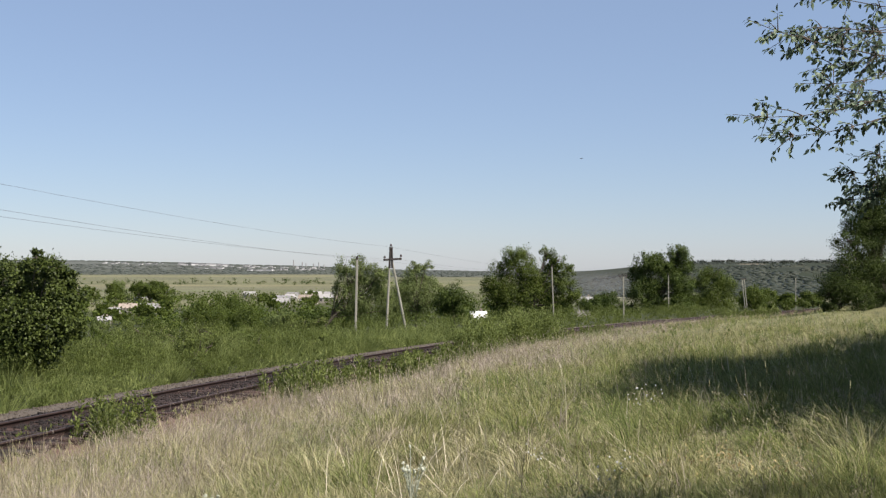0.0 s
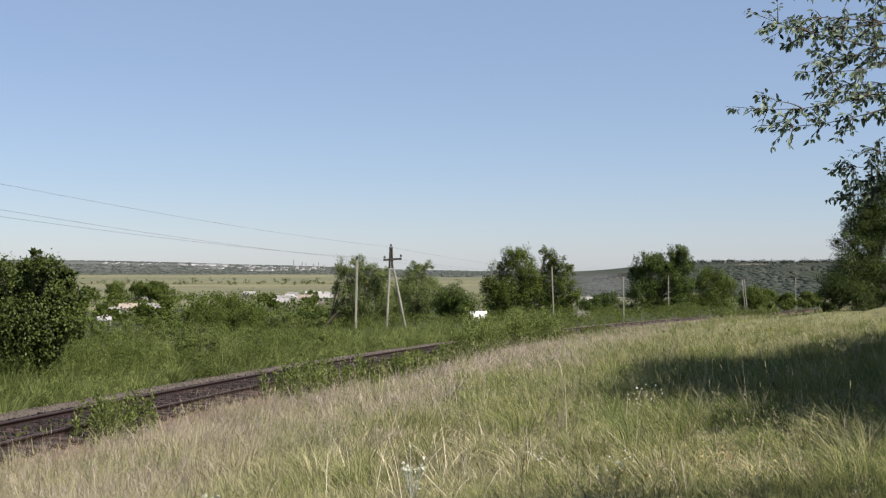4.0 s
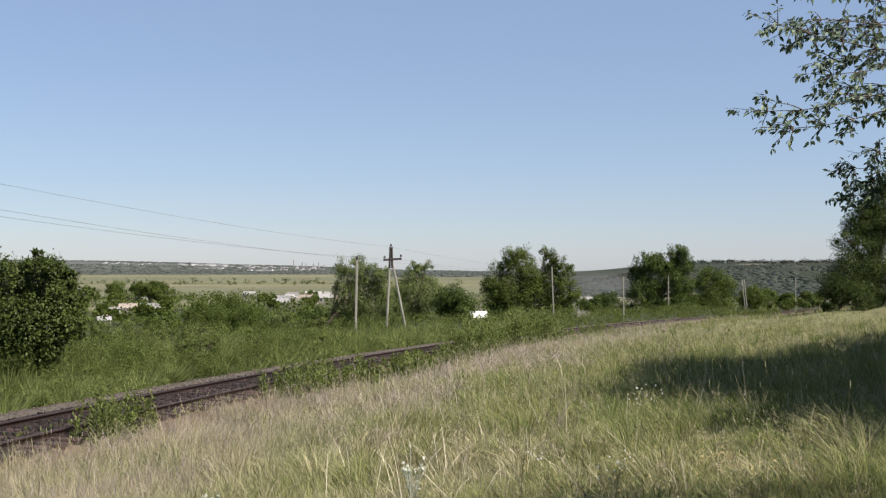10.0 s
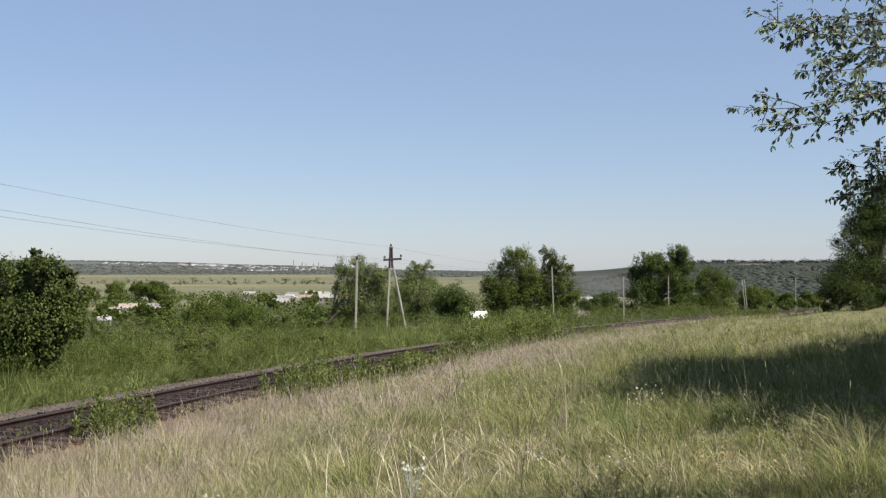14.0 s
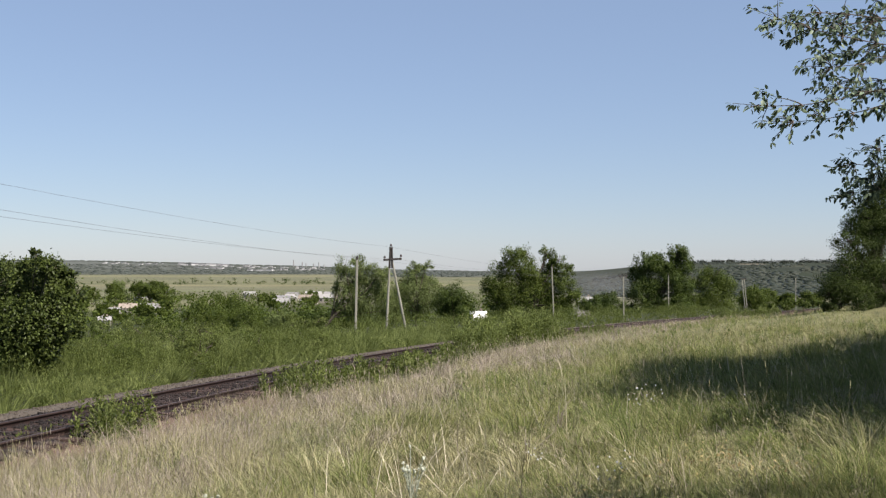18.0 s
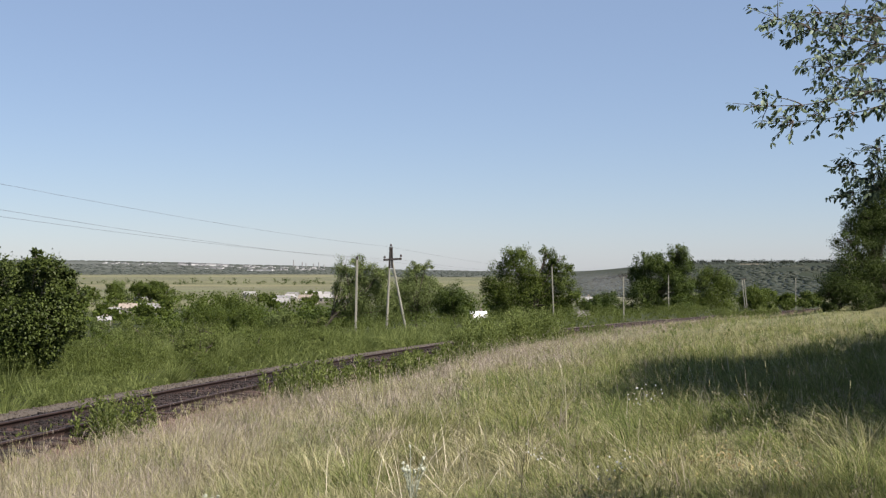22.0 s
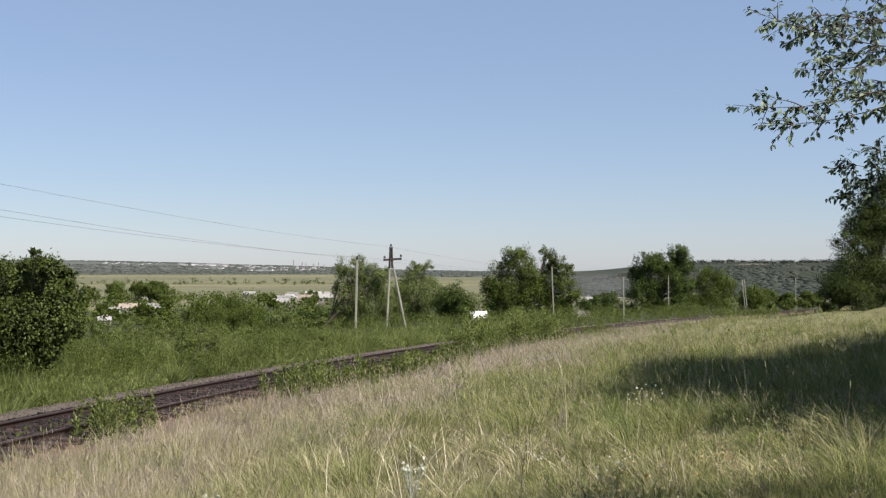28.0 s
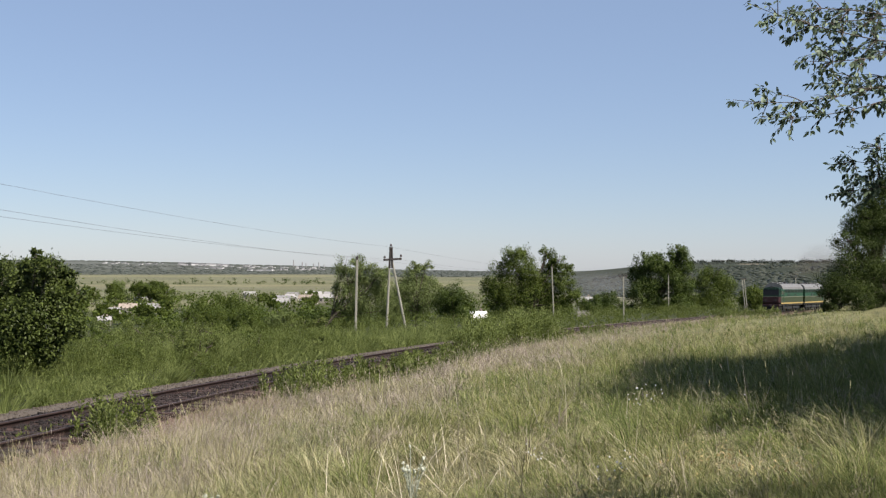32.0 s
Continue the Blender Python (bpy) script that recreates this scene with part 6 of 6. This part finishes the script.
    part("buffer_beam", box((0.25, 2.75, 0.42), (-0.25, 0, 1.15), 0.03), LOCO_RED, t, "dark red buffer beam")
    part("coupler", box((0.55, 0.35, 0.35), (0.15, 0, 1.04), 0.06), STEEL, t)
    bm = slab([(-1.3, 0.18), (1.3, 0.18), (1.35, 0.85), (-1.35, 0.85)], -0.75, -0.1)
    for v in bm.verts:
        if v.co.x > -0.4 and v.co.z > 0.5:
            v.co.x -= 0.35
    part("rail_guard", bm, STEEL, t, "dark rail guard")
    part("fuel_tank", box((3.6, 2.3, 0.75), (-L / 2, 0, 0.72), 0.12), STEEL, t)
    for x in (-4.1, -12.7):
        bog = part("bogie", box((4.6, 0.16, 0.42), (x, 1.1, 0.72), 0.04, box((4.6, 0.16, 0.42), (x, -1.1, 0.72), 0.04)), STEEL, t)
        for k in (-1.85, 0, 1.85):
            wheelset(bog, x + k)
    return t


UNIT_A = loco_section("green diesel locomotive unit with red nose, grey roof and yellow stripe")
UNIT_B = loco_section("second green diesel unit coupled tail to tail")
# exhaust that trails behind the engine: metres behind its front, height, breadth
PUFFS = [(puff("exhaust_smoke", "", (0, 0, 0), size, SMOKE), back, up) for back, up, size in ((20, 6.4, (2.2, 1.5, 1.3)), (27, 7.6, (3.6, 2.0, 2.0)), (35, 9.0, (5.5, 2.5, 2.6)), (44, 10.4, (7.0, 3.0, 3.2)))]
for p, _, _ in PUFFS:
    tagged(p, "faint dark diesel smoke trailing from the engine", "smoke", "diesel smoke")


# ---- flyers ----
FEATHER = material("dark_feather", (0.012, 0.012, 0.015), (0.036, 0.033, 0.033), 9, 0.7, 0.0)
WING = material("insect_wing", (0.06, 0.06, 0.06), (0.12, 0.12, 0.12), 9, 0.3, 0.0)


def flyer(name, words, category, L, span, mat, wing_mat):
    t = thing(name, words, category)
    bm = bmesh.new()
    bmesh.ops.create_uvsphere(bm, u_segments=10, v_segments=8, radius=0.5, matrix=Matrix.Diagonal((L * 0.8, L * 0.24, L * 0.22, 1)))
    bmesh.ops.create_uvsphere(bm, u_segments=8, v_segments=6, radius=0.5, matrix=Matrix.Translation((L * 0.38, 0, L * 0.04)) @ Matrix.Diagonal((L * 0.22, L * 0.19, L * 0.18, 1)))
    body = part("body", bm, mat, t, smooth=True)
    part("tail", box((L * 0.35, L * 0.16, L * 0.03), (-L * 0.5, 0, 0), 0), mat, body)
    wings = []
    for s in (-1, 1):
        bm = bmesh.new()
        pts = [(0.18, 0), (-0.16, 0), (-0.22, 0.5), (-0.36, 1.0), (-0.05, 0.6)]
        lo = [bm.verts.new((a * L, s * b * span / 2, 0.02 * L)) for a, b in pts]
        hi = [bm.verts.new((a * L, s * b * span / 2, 0.05 * L)) for a, b in pts]
        bm.faces.new(lo)
        bm.faces.new(hi)
        for i in range(5):
            bm.faces.new((lo[i], lo[(i + 1) % 5], hi[(i + 1) % 5], hi[i]))
        wings.append(part("wing", bm, wing_mat, t))
    return t, wings


SWALLOW, SWALLOW_WINGS = flyer("swallow", "small dark swallow wheeling in the sky", "bird", 0.17, 0.32, FEATHER, FEATHER)
FLY, FLY_WINGS = flyer("fly", "tiny dark fly darting past", "insect", 0.008, 0.013, FEATHER, WING)


# ---- what moves ----
def along_line(s, facing=-1):
    """The pose of a unit whose front stands s metres along the line; its body lies further from where it faces."""
    front = rail_at(s)
    d = front - rail_at(s - facing * 17.0)
    return pose(*front, 0, math.degrees(math.atan2(-d[2], math.hypot(d[0], d[1]))), math.degrees(math.atan2(d[1], d[0])))


def motions():
    # the engine climbs towards the camera along the line
    def head_at(t):
        return 169.0 + 14.3 * (32.0 - t)

    rows_a, rows_b = [], []
    for i in range(33):
        s = head_at(float(i))
        rows_a.append((float(i), along_line(s)))
        rows_b.append((float(i), along_line(s + 34.6, 1)))
    walk(UNIT_A, rows_a)
    walk(UNIT_B, rows_b)
    for p, back, up in PUFFS:
        walk(p, [(float(i), pose(*rail_at(head_at(float(i)) + back, 0.0, up))) for i in range(33)])
    # the near branches nod in gusts: seconds and lift
    gusts = ((0, 147), (0.5, 121), (1, 136), (1.5, 158), (2, 130), (2.5, 121), (3, 145), (3.5, 155), (4.2, 128), (4.9, 146), (5.5, 136), (6, 139), (6.5, 135), (7, 130), (7.5, 135), (8, 136), (8.5, 130), (9, 136), (9.5, 141), (10, 136), (10.5, 135), (11, 133), (11.5, 132), (12, 127), (12.5, 127), (13, 130), (13.5, 132), (14, 132), (14.5, 130), (15.2, 134), (15.9, 126), (16.5, 129), (17, 130), (17.5, 126), (18, 127), (18.5, 129), (19, 127), (19.5, 126))
    later = ((20, 130), (20.5, 132), (21, 121), (21.5, 118), (22, 127), (22.5, 136), (23, 136), (23.5, 126), (24, 130), (24.5, 141), (25, 132), (25.5, 129), (26.2, 137), (26.9, 124), (27.5, 141), (28, 130), (28.5, 113), (29, 126), (29.5, 142), (30, 135), (30.5, 124), (31, 135), (31.5, 133), (32, 121))
    for i, (b, at) in enumerate(BRANCHES):
        gain = 0.0285 * (1.0 + 0.12 * ((i * 7) % 5 - 2)) * (1.0 if i < 11 else 0.6)
        walk(b, [(t, pose(*at, 0.4 * gain * (121 - y), gain * (121 - y), 0.3 * gain * (121 - y))) for t, y in gusts + later])
    # weeds and seed grass shiver a little in the wind
    for i, w in enumerate(STIRRED):
        walk(w, [(t / 2, pose(0.012 * math.sin(2.3 * t / 2 + i) + 0.006 * math.sin(5.1 * t / 2 + 2 * i), 0.004 * math.sin(3.7 * t / 2 + i), 0)) for t in range(65)])
    # crowns stir
    for c, amount, seed in SWAYING:
        if amount < 0.2:
            continue
        p = seed * 1.7
        walk(c, [(t / 2, pose(0, 0, 0, 0.3 * amount * math.sin(1.9 * t / 2 + p), amount * (0.6 * math.sin(1.3 * t / 2 + p) + 0.4 * math.sin(3.1 * t / 2 + 2 * p)), 0)) for t in range(0, 65, 1 if amount > 0.5 else 4)])
    # the swallow's loop
    loop = ((0, (64.94, 110.00, 10.10)), (4.6, (40.76, 90.00, 9.03)), (5.2, (21.86, 66.00, 6.70)), (5.6, (14.98, 60.00, 6.07)), (6.0, (9.42, 56.00, 5.42)), (6.2, (7.24, 55.00, 5.29)), (6.4, (5.37, 54.00, 5.20)), (6.6, (4.51, 53.00, 5.24)), (6.8, (4.76, 52.00, 5.59)), (7.0, (5.40, 51.00, 5.89)), (7.2, (6.35, 50.00, 6.31)), (7.4, (7.62, 50.00, 6.84)), (7.6, (8.85, 49.00, 7.25)), (7.8, (10.33, 49.00, 7.64)), (8.0, (11.64, 48.00, 7.90)), (8.2, (13.34, 48.00, 7.95)), (8.5, (15.91, 48.00, 8.06)), (9.2, (22.93, 50.00, 8.64)), (12, (57.71, 60.00, 10.37)), (32, (60.89, 60.00, 10.37)))
    rows = []
    for i, (t, p) in enumerate(loop):
        a, b = loop[max(0, i - 1)][1], loop[min(len(loop) - 1, i + 1)][1]
        rows.append((t, pose(*p, 20 if 6.2 < t < 7.2 else 5, 0, math.degrees(math.atan2(b[1] - a[1], b[0] - a[0])))))
    walk(SWALLOW, rows)
    for s, w in zip((-1, 1), SWALLOW_WINGS):
        beats = [(0, pose(0, 0, 0, 0, 0, 0)), (5.4, pose(0, 0, 0, 0, 0, 0))]
        beats += [(5.5 + 0.1 * k, pose(0, 0, 0, s * 38 * math.sin(2.2 * k), 0, 0)) for k in range(34)]
        walk(w, beats + [(9.2, pose(0, 0, 0, 0, 0, 0)), (32, pose(0, 0, 0, 0, 0, 0))])
    # the fly crosses twice
    dart = ((0, (0.39, 3.00, 1.91)), (0.1, (0.65, 2.70, 2.41)), (0.4, (1.17, 2.40, 3.11)), (14, (1.43, 2.40, 3.37)), (27.1, (-0.11, 2.40, 3.37)), (27.4, (0.11, 2.80, 2.40)), (27.5, (0.24, 3.00, 1.84)), (27.6, (0.36, 3.00, 0.88)), (28.0, (0.43, 2.60, 0.75)), (32.0, (0.45, 2.60, 0.75)))
    walk(FLY, [(t, pose(*p, 0, 0, -30)) for t, p in dart])


motions()
